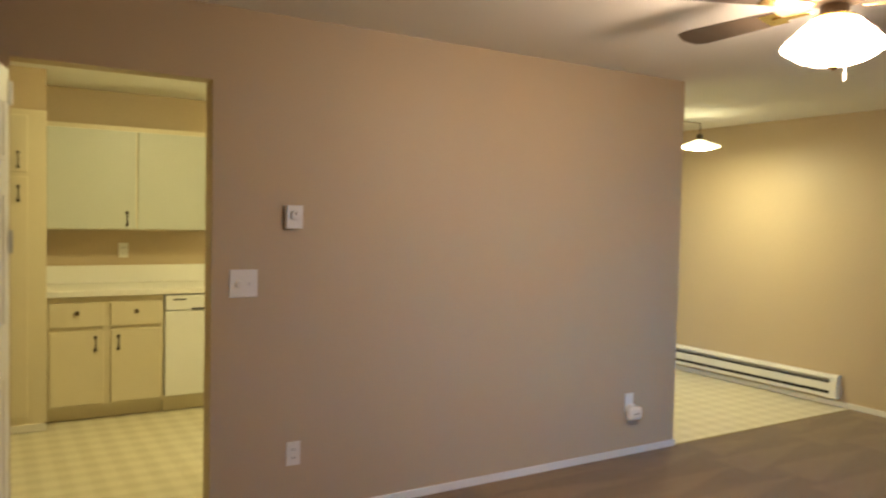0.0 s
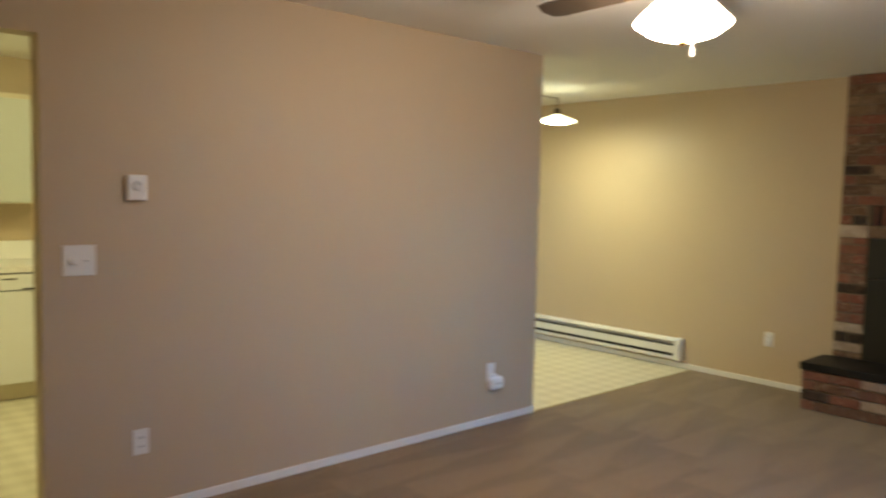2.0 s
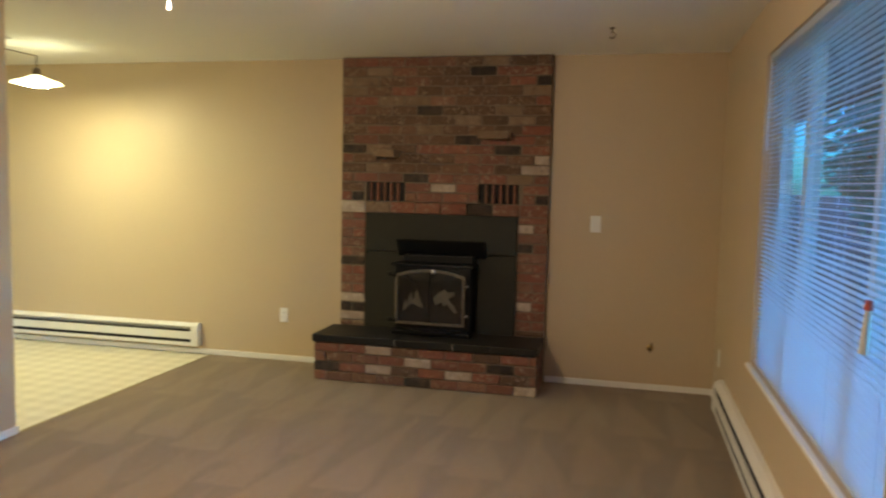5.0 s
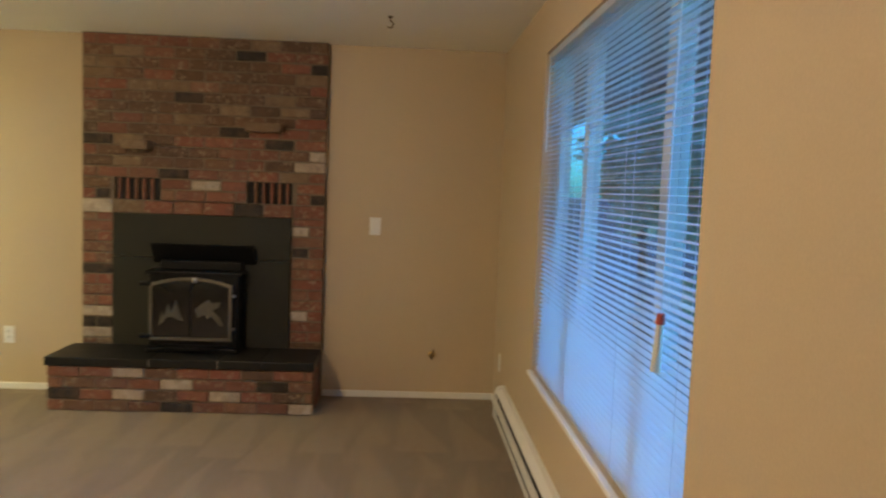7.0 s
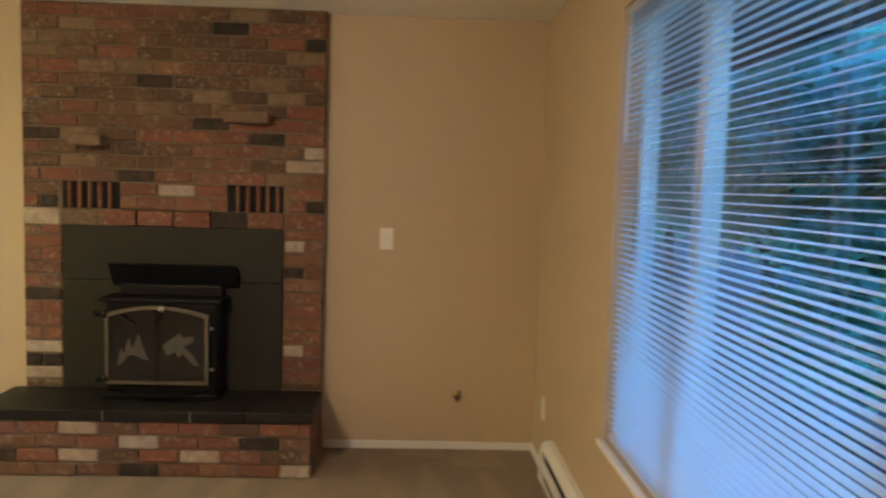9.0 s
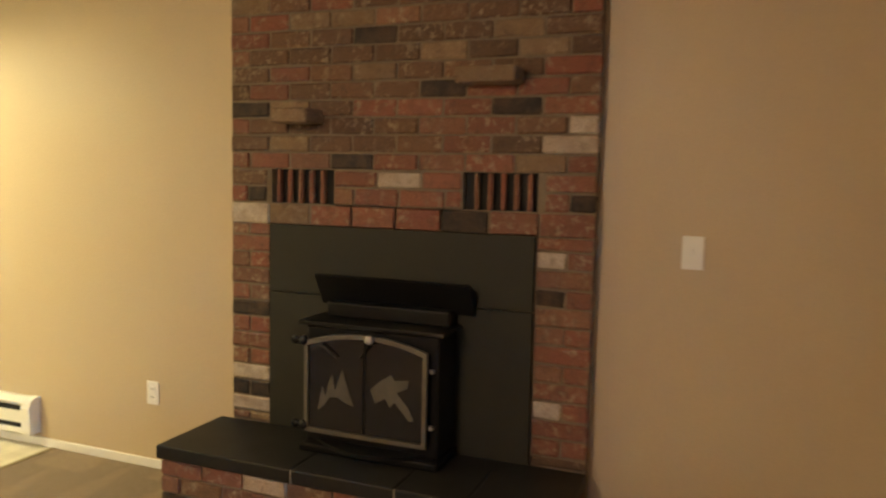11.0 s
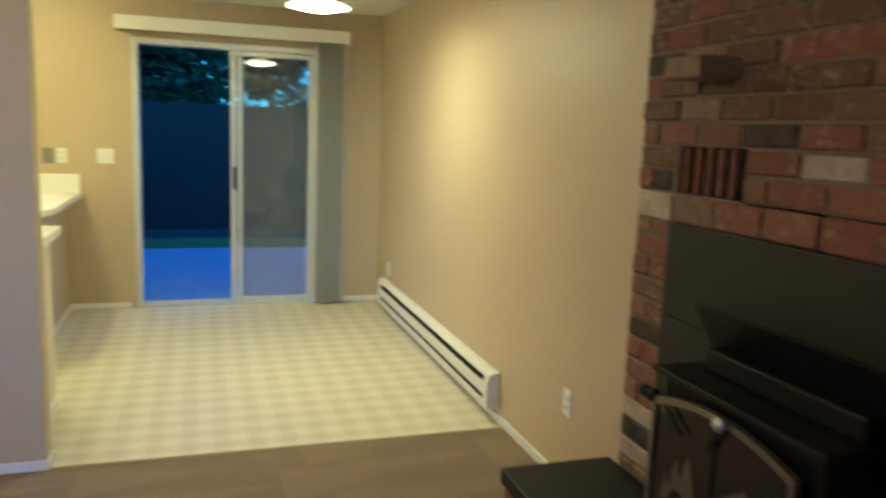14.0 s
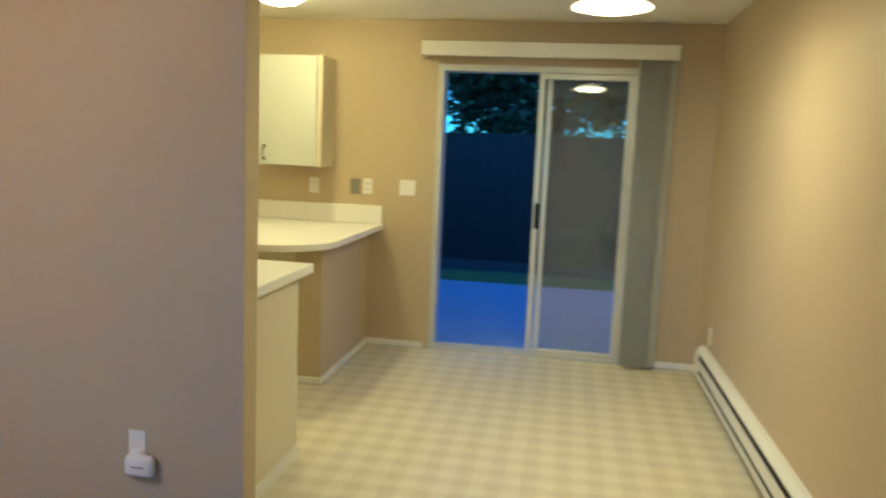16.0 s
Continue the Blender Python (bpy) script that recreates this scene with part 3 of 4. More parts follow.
# ---- fittings on the walls ----
def plate(at, face, label, category, w=0.07, h=0.115, inner="outlet", material=None):
    """A cover plate; face: the way it looks."""
    ob = thing("wall_plate" if inner != "outlet" else "outlet", at, label, category, "wall outlets" if inner == "outlet" else "")
    turn = {"-y": 0, "-x": -90, "+y": 180, "+x": 90}[face]
    m = Matrix.Translation(at) @ Matrix.Rotation(radians(turn), 4, "Z")
    def add(name, rows, mat, bev=0.0012):
        bm = bmesh.new()
        for r in rows:
            box(bm, *r, bevel=bev, seg=1)
        bm.transform(m)
        part(name, bm, mat, ob)
    add("cover", [(-w / 2, w / 2, -0.006, -0.0005, -h / 2, h / 2)], material or PLASTIC, 0.002)
    if inner == "outlet":
        for z in (-0.02, 0.02):
            add("socket", [(-0.017, 0.017, -0.009, -0.0062, z - 0.014, z + 0.014)], material or PLASTIC, 0.003)
            add("slot", [(-0.008, -0.005, -0.0096, -0.0088, z - 0.005, z + 0.006), (0.005, 0.008, -0.0096, -0.0088, z - 0.005, z + 0.006)], DARKGAP, 0)
    elif inner == "switch":
        n = 1 if w < 0.09 else 2
        for k in range(n):
            x = (k - (n - 1) / 2) * 0.046
            add("toggle", [(x - 0.005, x + 0.005, -0.016, -0.0062, -0.004, 0.014)], PLASTIC, 0.002)
    elif inner == "dimmer":
        for x, r in ((-0.023, 0.016), (0.027, 0.005)):
            bm = lathe(((r, 0.0), (r, 0.012), (r * 0.85, 0.016)), (x, -0.0062, 0), 20, "Y")
            bm.transform(m)
            part("knob", bm, PLASTIC, ob, "round dimmer knob")
    return ob


plate((-2.90, 0, 1.16), "-y", "white double switch plate with a round dimmer knob", "light switch", 0.13, 0.128, "dimmer")
plate((-2.65, 0, 0.334), "-y", "white duplex wall outlet above the baseboard", "outlet")
plate((EAST, -0.648, 0.373), "-x", "white duplex wall outlet beside the hearth", "outlet")
plate((EAST, 2.56, 0.35), "-x", "white duplex wall outlet above the heater", "outlet")
plate((1.79, SOUTH, 0.335), "+y", "white duplex wall outlet under the window", "outlet")
plate((EAST, -3.10, 1.193), "-x", "white single light switch on the tan wall", "light switch", 0.075, 0.12, "switch")
plate((-0.055, NORTH, 1.198), "-y", "white double light switch beside the sliding door", "light switch", 0.118, 0.115, "switch")
plate((-0.358, NORTH, 1.195), "-y", "white duplex outlet over the counter", "outlet")
plate((-0.453, NORTH, 1.192), "-y", "brushed grey blank plate over the counter", "wall plate", 0.075, 0.115, "blank", GREY_PLASTIC)
plate((-0.775, NORTH, 1.185), "-y", "white duplex outlet under the wall cabinet", "outlet")
plate((-2.968, NORTH, 1.172), "-y", "white duplex outlet over the kitchen counter", "outlet")
plate((-2.295, NORTH, 1.172), "-y", "white duplex outlet over the kitchen counter", "outlet")


def build_thermostat():
    t = thing("thermostat", (-2.665, 0, 1.47), "white square wall thermostat with a round dial", "thermostat")
    part("body", boxes((-2.706, -2.625, -0.028, -0.0005, 1.415, 1.525), bevel=0.004), PLASTIC, t)
    part("dial", lathe(((0.023, 0.0), (0.023, 0.008), (0.018, 0.012)), (-2.665, -0.0275, 1.478), 28, "Y"), WHITE, t, "round dial")
    part("dial_line", boxes((-2.668, -2.662, -0.0408, -0.0394, 1.478, 1.494)), GREY_PLASTIC, t)


build_thermostat()


def build_plug_in():
    p = thing("plug_in_freshener", (-0.43, 0, 0.30), "white rounded plug-in unit in a wall outlet", "air freshener")
    part("outlet_cover", boxes((-0.485, -0.415, -0.006, -0.0005, 0.30, 0.415), bevel=0.002), PLASTIC, p)
    bm = boxes((-0.485, -0.368, -0.05, -0.006, 0.246, 0.33), bevel=0.02)
    part("body", bm, PLASTIC, p, smooth=True)
    part("vent_slot", boxes((-0.452, -0.40, -0.0512, -0.0495, 0.286, 0.291)), GREY_PLASTIC, p)
    part("neck", boxes((-0.465, -0.415, -0.03, -0.006, 0.29, 0.345), bevel=0.006), PLASTIC, p)
    p.location.x += 0.03
    p.location.z -= 0.02


build_plug_in()


def build_heater(name, along, a, b, wall, label):
    """A baseboard heater from a to b; along: the axis it runs on."""
    h = thing(name, (wall, (a + b) / 2, 0) if along == "y" else ((a + b) / 2, wall, 0), label, "baseboard heater", "baseboard heaters")
    sign = -1 if along == "y" else 1
    def shape(rows, lo, hi):
        return prism([(wall + sign * d, z) for d, z in rows], along, lo, hi)
    z0 = 0.072
    body = "body", [(0.001, z0), (0.022, z0), (0.022, 0.248), (0.001, 0.255)]
    part("back_plate", shape(body[1], a + 0.012, b - 0.012), HEATER, h)
    part("front_cover", shape([(0.056, z0 + 0.055), (0.064, z0 + 0.055), (0.066, 0.19), (0.058, 0.19)], a + 0.06, b - 0.06), HEATER, h)
    part("top_hood", shape([(0.001, 0.2555), (0.03, 0.2555), (0.062, 0.236), (0.062, 0.228), (0.03, 0.246), (0.001, 0.246)], a + 0.012, b - 0.012), HEATER, h)
    part("bottom_lip", shape([(0.022, z0), (0.066, z0), (0.066, z0 + 0.028), (0.06, z0 + 0.028), (0.056, z0 + 0.006), (0.022, z0 + 0.006)], a + 0.06, b - 0.06), HEATER, h)
    part("element", shape([(0.024, 0.07), (0.05, 0.07), (0.05, 0.20), (0.024, 0.20)], a + 0.06, b - 0.06), DARKGAP, h, "dark heating fins")
    cap = [(0.001, z0 - 0.003), (0.069, z0 - 0.003), (0.069, 0.21), (0.055, 0.245), (0.034, 0.259), (0.001, 0.259)]
    part("end_cap", shape(cap, a, a + 0.06), HEATER, h)
    part("end_cap", shape(cap, b - 0.06, b), HEATER, h)


build_heater("baseboard_heater", "y", 0.10, 2.66, EAST, "long white electric baseboard heater along the dining wall")
build_heater("baseboard_heater", "x", -1.55, 1.50, SOUTH, "long white electric baseboard heater under the window")


def build_gas_valve():
    v = thing("gas_valve", (EAST, -3.52, 0.31), "small brass gas valve stub in the wall", "gas valve")
    part("escutcheon", lathe(((0.024, 0.0), (0.024, -0.004), (0.012, -0.008)), (EAST - 0.0005, -3.52, 0.31), 20, "X"), BRASS, v)
    part("stem", rod(bmesh.new(), (EAST - 0.005, -3.52, 0.31), (EAST - 0.06, -3.52, 0.31), 0.009), BRONZE, v)
    part("key", rod(bmesh.new(), (EAST - 0.055, -3.515, 0.287), (EAST - 0.055, -3.53, 0.357), 0.006), BRONZE, v)


build_gas_valve()


def build_hook():
    h = thing("ceiling_hook", (1.165, -3.185, CEIL), "small dark swag hook screwed into the ceiling", "hook")
    part("base", lathe(((0.014, 0.0), (0.014, -0.006), (0.006, -0.012)), (1.165, -3.185, CEIL - 0.0005), 16), BRONZE, h)
    bm = bmesh.new()
    pts = [Vector((1.165, -3.185 + 0.018 * math.sin(a), CEIL - 0.045 - 0.018 * math.cos(a))) for a in [math.pi + k * 0.5 for k in range(9)]]
    pts = [Vector((1.165, -3.185, CEIL - 0.01))] + pts
    for a, b in zip(pts, pts[1:]):
        rod(bm, a, b, 0.004, sides=8)
    part("hook", bm, BRONZE, h)


build_hook()


# ---- lamps ----
FAN_AT = (-1.29, -1.80)
FAN_GLASS = glowing("lit_frosted_glass", FAN_TINT, FAN_GLOW)
BULB = glowing("lit_diffuser", PENDANT_TINT, PENDANT_GLOW)
OPAL = glowing("opal_glass", PENDANT_TINT, 3.5)
DOME = glowing("lit_dome", KITCHEN_TINT, KITCHEN_GLOW)
DOME_SMALL = glowing("lit_dome_small", KITCHEN_TINT, KITCHEN_GLOW * 0.85)


def build_fan():
    x, y = FAN_AT
    f = thing("ceiling_fan", (x, y, CEIL), "ceiling fan with dark blades, brass fittings and a lit glass bowl", "ceiling fan")
    part("canopy", lathe(((0.085, 0.0), (0.085, -0.012), (0.07, -0.03)), (x, y, CEIL - 0.0005), 32), BRASS, f, smooth=True)
    part("motor", lathe(((0.06, 0.0), (0.115, -0.008), (0.125, -0.03), (0.125, -0.065), (0.09, -0.085), (0.05, -0.095)), (x, y, CEIL - 0.03), 36), BRONZE, f, "dark bronze motor housing", smooth=True)
    part("switch_housing", lathe(((0.045, 0.0), (0.05, -0.01), (0.05, -0.035), (0.056, -0.045)), (x, y, CEIL - 0.12), 28), BRONZE, f, smooth=True)
    part("fitter", lathe(((0.056, 0.0), (0.072, -0.006), (0.072, -0.016), (0.058, -0.02)), (x, y, 2.245), 28), BRASS, f, "brass light fitter", smooth=True)
    prof = ((0.06, 2.232), (0.085, 2.222), (0.132, 2.178), (0.168, 2.142), (0.172, 2.13), (0.164, 2.116), (0.122, 2.088), (0.07, 2.07), (0.008, 2.066))
    bm = lathe(prof, (0, 0, 0), 60)
    for v in bm.verts:
        a = math.atan2(v.co.y, v.co.x)
        r = math.hypot(v.co.x, v.co.y)
        if r > 0.06:
            k = 1 + 0.03 * math.cos(12 * a)
            v.co.x, v.co.y = v.co.x * k, v.co.y * k
    bm.transform(Matrix.Translation((x, y, 0.0)))
    part("glass_bowl", bm, FAN_GLASS, f, "lit scalloped white glass bowl", smooth=True)
    part("finial", lathe(((0.018, 0.0), (0.018, -0.01), (0.007, -0.02)), (x, y, 2.066), 16), BRASS, f)
    chain = rod(bmesh.new(), (x + 0.035, y - 0.025, 2.08), (x + 0.035, y - 0.025, 2.04), 0.0014, sides=6)
    rod(chain, (x + 0.035, y - 0.025, 2.04), (x + 0.035, y - 0.025, 2.01), 0.0045, 0.004, sides=8)
    part("pull_chain", chain, PLASTIC, f, "white pull chain")
    for k in range(5):
        turn = Matrix.Translation((x, y, 2.275)) @ Matrix.Rotation(radians(90 + 72 * k), 4, "Z")
        iron = boxes((0.09, 0.25, -0.013, 0.013, -0.004, 0.004), (0.21, 0.29, -0.048, 0.048, 0.002, 0.006), bevel=0.002)
        iron.transform(turn @ Matrix.Rotation(radians(12), 4, "X"))
        part("blade_iron", iron, BRASS, f, "brass blade bracket")
        pts = [(0.22, -0.048), (0.32, -0.058), (0.62, -0.07), (0.675, -0.057), (0.695, 0.0), (0.675, 0.057), (0.62, 0.07), (0.32, 0.058), (0.22, 0.048)]
        bl = prism(pts, "z", 0.007, 0.013)
        bl.transform(turn @ Matrix.Rotation(radians(12), 4, "X"))
        part("blade", bl, BLADE, f, "dark walnut blade")


build_fan()
PEND = (1.258, 0.92)


def build_pendant():
    x, y = PEND
    p = thing("pendant_lamp", (x, y, CEIL), "lit white saucer-shaped pendant lamp on a thin rod", "pendant lamp")
    part("canopy", lathe(((0.05, 0.0), (0.05, -0.012), (0.02, -0.025)), (x - 0.3, y, CEIL - 0.0005), 24), WHITE, p)
    part("rod", rod(bmesh.new(), (x, y, 2.322), (x, y, 2.235), 0.0045), BRONZE, p)
    arm = rod(bmesh.new(), (x - 0.3, y, CEIL - 0.02), (x - 0.3, y, 2.322), 0.0045)
    rod(arm, (x - 0.3045, y, 2.326), (x + 0.0045, y, 2.326), 0.0045)
    part("arm", arm, BRONZE, p, "thin dark side arm")
    part("socket", lathe(((0.012, 0.03), (0.026, 0.02), (0.03, -0.02), (0.034, -0.03)), (x, y, 2.21), 20), BRONZE, p)
    prof = ((0.034, 2.185), (0.06, 2.172), (0.155, 2.138), (0.172, 2.128), (0.172, 2.124), (0.155, 2.132), (0.06, 2.166), (0.034, 2.178))
    part("shade", lathe(prof, (x, y, 0), 40), OPAL, p, "glowing white glass saucer shade", smooth=True)
    part("diffuser", lathe(((0.13, 2.138), (0.128, 2.126), (0.10, 2.112), (0.05, 2.103), (0.004, 2.10)), (x, y, 0), 36), BULB, p, "lit white diffuser", smooth=True)


build_pendant()


def build_dome(x, y, label, glow):
    d = thing("ceiling_light", (x, y, CEIL), label, "ceiling light", "kitchen ceiling lights")
    part("rim", lathe(((0.16, 0.0), (0.165, -0.015), (0.15, -0.025)), (x, y, CEIL - 0.0005), 36), BRASS, d)
    part("dome", lathe(((0.15, -0.02), (0.14, -0.05), (0.10, -0.08), (0.04, -0.095), (0.005, -0.098)), (x, y, CEIL), 36), glow, d, "lit white glass dome", smooth=True)


build_dome(-0.66, 1.95, "small lit dome light on the kitchen ceiling", DOME_SMALL)
build_dome(-2.75, 1.15, "lit round dome light on the kitchen ceiling", DOME)


# ---- kitchen ----
def handle(bm_parent, x, y, z):
    bm = bmesh.new()
    for s in (-1, 1):
        a = (x, y - 0.001, z + s * 0.045)
        bm2 = lathe(((0.011, 0.0), (0.012, 0.004), (0.006, 0.01), (0.004, 0.024)), a, 12, "Y")
        me = bpy.data.meshes.new("tmp")
        bm2.to_mesh(me)
        bm2.free()
        bm.from_mesh(me)
        bpy.data.meshes.remove(me)
    pts = [(x, y - 0.024 - 0.006 * math.sin(math.pi * k / 8), z - 0.05 + 0.1 * k / 8) for k in range(9)]
    for a, b in zip(pts, pts[1:]):
        rod(bm, a, b, 0.0048, sides=8)
    part("handle", bm, BRONZE, bm_parent, "dark bronze bail handle")


def slab_door(parent, x0, x1, z0, z1, y, mat, handle_x=None, handle_z=None, name="door"):
    d = part(name, boxes((x0, x1, y - 0.019, y - 0.0015, z0, z1), bevel=0.004), mat, parent)
    if handle_x is not None:
        handle(d, handle_x, y - 0.019, handle_z)
    return d


def build_kitchen():
    front = 2.357
    # tall pantry
    p = thing("pantry_cabinet", (-3.84, 2.4, 0), "tall cream pantry cabinet with bronze handles", "cabinet")
    part("body", boxes((-4.14, -3.555, 2.227, NORTH - 0.002, 0.0, 2.13), bevel=0.002), CREAM, p)
    slab_door(p, -4.11, -3.665, 1.72, 2.09, 2.227, CREAM, -3.72, 1.80)
    slab_door(p, -4.11, -3.665, 0.10, 1.69, 2.227, CREAM, -3.72, 1.58)
    part("soffit", boxes((-4.14, -3.555, 2.227, NORTH - 0.002, 2.131, CEIL - 0.001)), WALL, p, "tan boxed-in top")
    part("plinth", boxes((-4.14, -3.555, 2.217, 2.226, 0.0, 0.05)), WHITE, p)
    # base cabinet with two drawers and two doors
    c = thing("base_cabinet", (-3.16, 2.5, 0), "cream base cabinet with two drawers over two doors", "cabinet", "base cabinets")
    x0, x1 = -3.552, -2.782
    part("body", boxes((x0, x1, front, NORTH - 0.002, 0.09, 0.872), bevel=0.001), CREAM, c)
    part("toe_kick", boxes((x0, x1, front + 0.06, front + 0.08, 0.0, 0.089)), CREAM, c)
    mid = (x0 + x1) / 2
    for a, b, hx in ((x0 + 0.02, mid - 0.022, mid - 0.075), (mid + 0.022, x1 - 0.02, mid + 0.075)):
        d = part("drawer", boxes((a, b, front - 0.019, front - 0.0015, 0.665, 0.835), bevel=0.004), CREAM, c)
        part("knob", lathe(((0.006, 0.0), (0.006, 0.01), (0.016, 0.016), (0.016, 0.022), (0.008, 0.027)), ((a + b) / 2, front - 0.019, 0.765), 16, "Y"), BRONZE, d, "round bronze knob", smooth=True)
        slab_door(c, a, b, 0.115, 0.635, front, CREAM, hx, 0.545)
    # dishwasher
    w = thing("dishwasher", (-2.475, 2.5, 0), "white built-in dishwasher under the counter", "dishwasher")
    part("door", boxes((-2.775, -2.175, front - 0.03, front + 0.3, 0.12, 0.755), bevel=0.006), APPLIANCE, w)
    ctl = part("control_panel", boxes((-2.775, -2.175, front - 0.034, front + 0.3, 0.76, 0.868), bevel=0.006), APPLIANCE, w)
    part("latch", boxes((-2.72, -2.63, front - 0.038, front - 0.034, 0.832, 0.842)), DARKGAP, ctl, "dark latch slot")
    part("grip", boxes((-2.59, -2.19, front - 0.046, front - 0.034, 0.762, 0.772), bevel=0.003), DARKGAP, ctl)
    part("kick_plate", boxes((-2.775, -2.175, front + 0.04, front + 0.06, 0.0, 0.115)), CREAM, w)
    c2 = thing("base_cabinet", (-1.61, 2.5, 0), "cream base cabinet under the sink counter", "cabinet", "base cabinets")
    part("body", boxes((-2.17, -1.17, front, NORTH - 0.002, 0.09, 0.872)), CREAM, c2)
    part("toe_kick", boxes((-2.17, -1.17, front + 0.06, front + 0.08, 0.0, 0.089)), CREAM, c2)
    for a, b in ((-2.15, -1.678), (-1.654, -1.19)):
        slab_door(c2, a, b, 0.115, 0.835, front, CREAM, b - 0.06, 0.7)
    c3 = thing("base_cabinet", (-0.84, 2.3, 0), "cream peninsula base cabinet", "cabinet", "base cabinets")
    part("body", boxes((-1.165, -0.515, 1.91, NORTH - 0.002, 0.09, 0.872)), CREAM, c3)
    part("toe_kick", boxes((-1.11, -0.515, 1.95, 1.97, 0.0, 0.089)), CREAM, c3)
    # low wall that ends the peninsula
    setting("wall_pony", boxes((-0.512, -0.34, 1.885, NORTH - 0.001, 0.0, 0.878)), WALL, "low tan wall under the peninsula counter")
    baseboard(-0.3395, -0.328, 1.873, NORTH - 0.014)
    baseboard(-0.512, -0.34, 1.873, 1.8845)
    # worktop with a rounded corner
    k = thing("worktop", (-1.53, 2.5, 0.88), "white laminate worktop with a rounded peninsula end", "worktop")
    cx, cy, r = -0.23 - 0.36, 1.47 + 0.36, 0.36
    pts = [(-3.552, NORTH - 0.001), (-3.552, 2.317), (-1.19, 2.317), (-1.19, 1.47)]
    pts += [(cx + r * math.sin(a), cy - r * math.cos(a)) for a in [math.pi / 2 * j / 12 for j in range(13)]]
    pts += [(-0.23, NORTH - 0.001)]
    top = prism(pts, "z", 0.880, 0.918)
    part("top", top, LAMINATE, k)
    part("backsplash", boxes((-3.552, -0.24, NORTH - 0.02, NORTH - 0.0008, 0.919, 1.055), bevel=0.004), LAMINATE, k)
    # counter behind the partition
    s = thing("base_cabinet", (-1.01, 0.42, 0), "cream base cabinet end panel behind the partition", "cabinet", "base cabinets")
    part("body", boxes((-1.85, -0.09, PART_T + 0.002, 0.80, 0.0, 0.879)), CREAM, s)
    part("skirting", boxes((-0.0895, -0.08, PART_T + 0.002, 0.80, 0.0, 0.06)), WHITE, s)
    t = thing("worktop", (-1.01, 0.45, 0.88), "short white laminate worktop behind the partition", "worktop")
    part("top", boxes((-1.85, -0.052, PART_T + 0.002, 0.90, 0.882, 0.928), bevel=0.006), LAMINATE, t)
    # wall cabinets
    u = thing("wall_cabinet", (-2.92, 2.7, 1.335), "white wall cabinet with two flush doors", "cabinet", "wall cabinets")
    part("body", boxes((-3.552, -2.295, 2.665, NORTH - 0.002, 1.335, 2.11)), CREAM, u)
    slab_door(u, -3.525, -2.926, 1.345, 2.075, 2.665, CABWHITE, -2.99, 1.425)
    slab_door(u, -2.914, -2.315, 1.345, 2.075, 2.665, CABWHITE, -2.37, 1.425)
    v = thing("wall_cabinet", (-0.87, 2.7, 1.33), "white single-door wall cabinet at the kitchen end", "cabinet", "wall cabinets")
    part("body", boxes((-1.13, -0.625, 2.66, NORTH - 0.002, 1.33, 2.107)), CREAM, v)
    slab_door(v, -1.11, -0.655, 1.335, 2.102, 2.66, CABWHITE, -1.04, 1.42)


build_kitchen()


# ---- hinged door ----
def build_door():
    d = thing("hinged_door", (DOOR_L, -0.005, 0), "white panelled door standing open with a brass knob", "door")
    turn = Matrix.Translation((DOOR_L - 0.02, -0.012, 0)) @ Matrix.Rotation(radians(-102), 4, "Z")
    def add(name, bm, mat, parent=d, label=""):
        bm.transform(turn)
        return part(name, bm, mat, parent, label)
    leaf = add("leaf", boxes((0.0, 0.80, -0.0175, 0.0175, 0.012, 2.02), bevel=0.002), WHITE)
    for x0, x1 in ((0.10, 0.36), (0.44, 0.70)):
        for z0, z1 in ((0.22, 0.85), (1.02, 1.55), (1.66, 1.90)):
            for sgn in (1, -1):
                bm = frame_ring([(x0, z0), (x1, z0), (x1, z1), (x0, z1)], [(x0 + 0.02, z0 + 0.02), (x1 - 0.02, z0 + 0.02), (x1 - 0.02, z1 - 0.02), (x0 + 0.02, z1 - 0.02)], "y", *((0.0176, 0.022) if sgn > 0 else (-0.022, -0.0176)))
                add("panel_moulding", bm, WHITE, leaf)
    for s in (1, -1):
        prof = ((0.028, 0.0), (0.028, 0.006), (0.011, 0.012), (0.011, 0.028), (0.026, 0.042), (0.028, 0.056), (0.018, 0.068), (0.004, 0.07))
        bm = lathe(tuple((r, h * s) for r, h in prof), (0.735, -0.0175 * s, 0.84), 24, "Y")
        add("knob", bm, BRASS, leaf, "round brass knob")
    for z in (0.25, 1.35, 1.93):
        bm = rod(bmesh.new(), (-0.008, 0.0225, z - 0.045), (-0.008, 0.0225, z + 0.045), 0.007)
        box(bm, -0.006, 0.03, 0.0176, 0.0205, z - 0.045, z + 0.045)
        add("hinge", bm, STEEL, leaf, "steel butt hinge")


build_door()


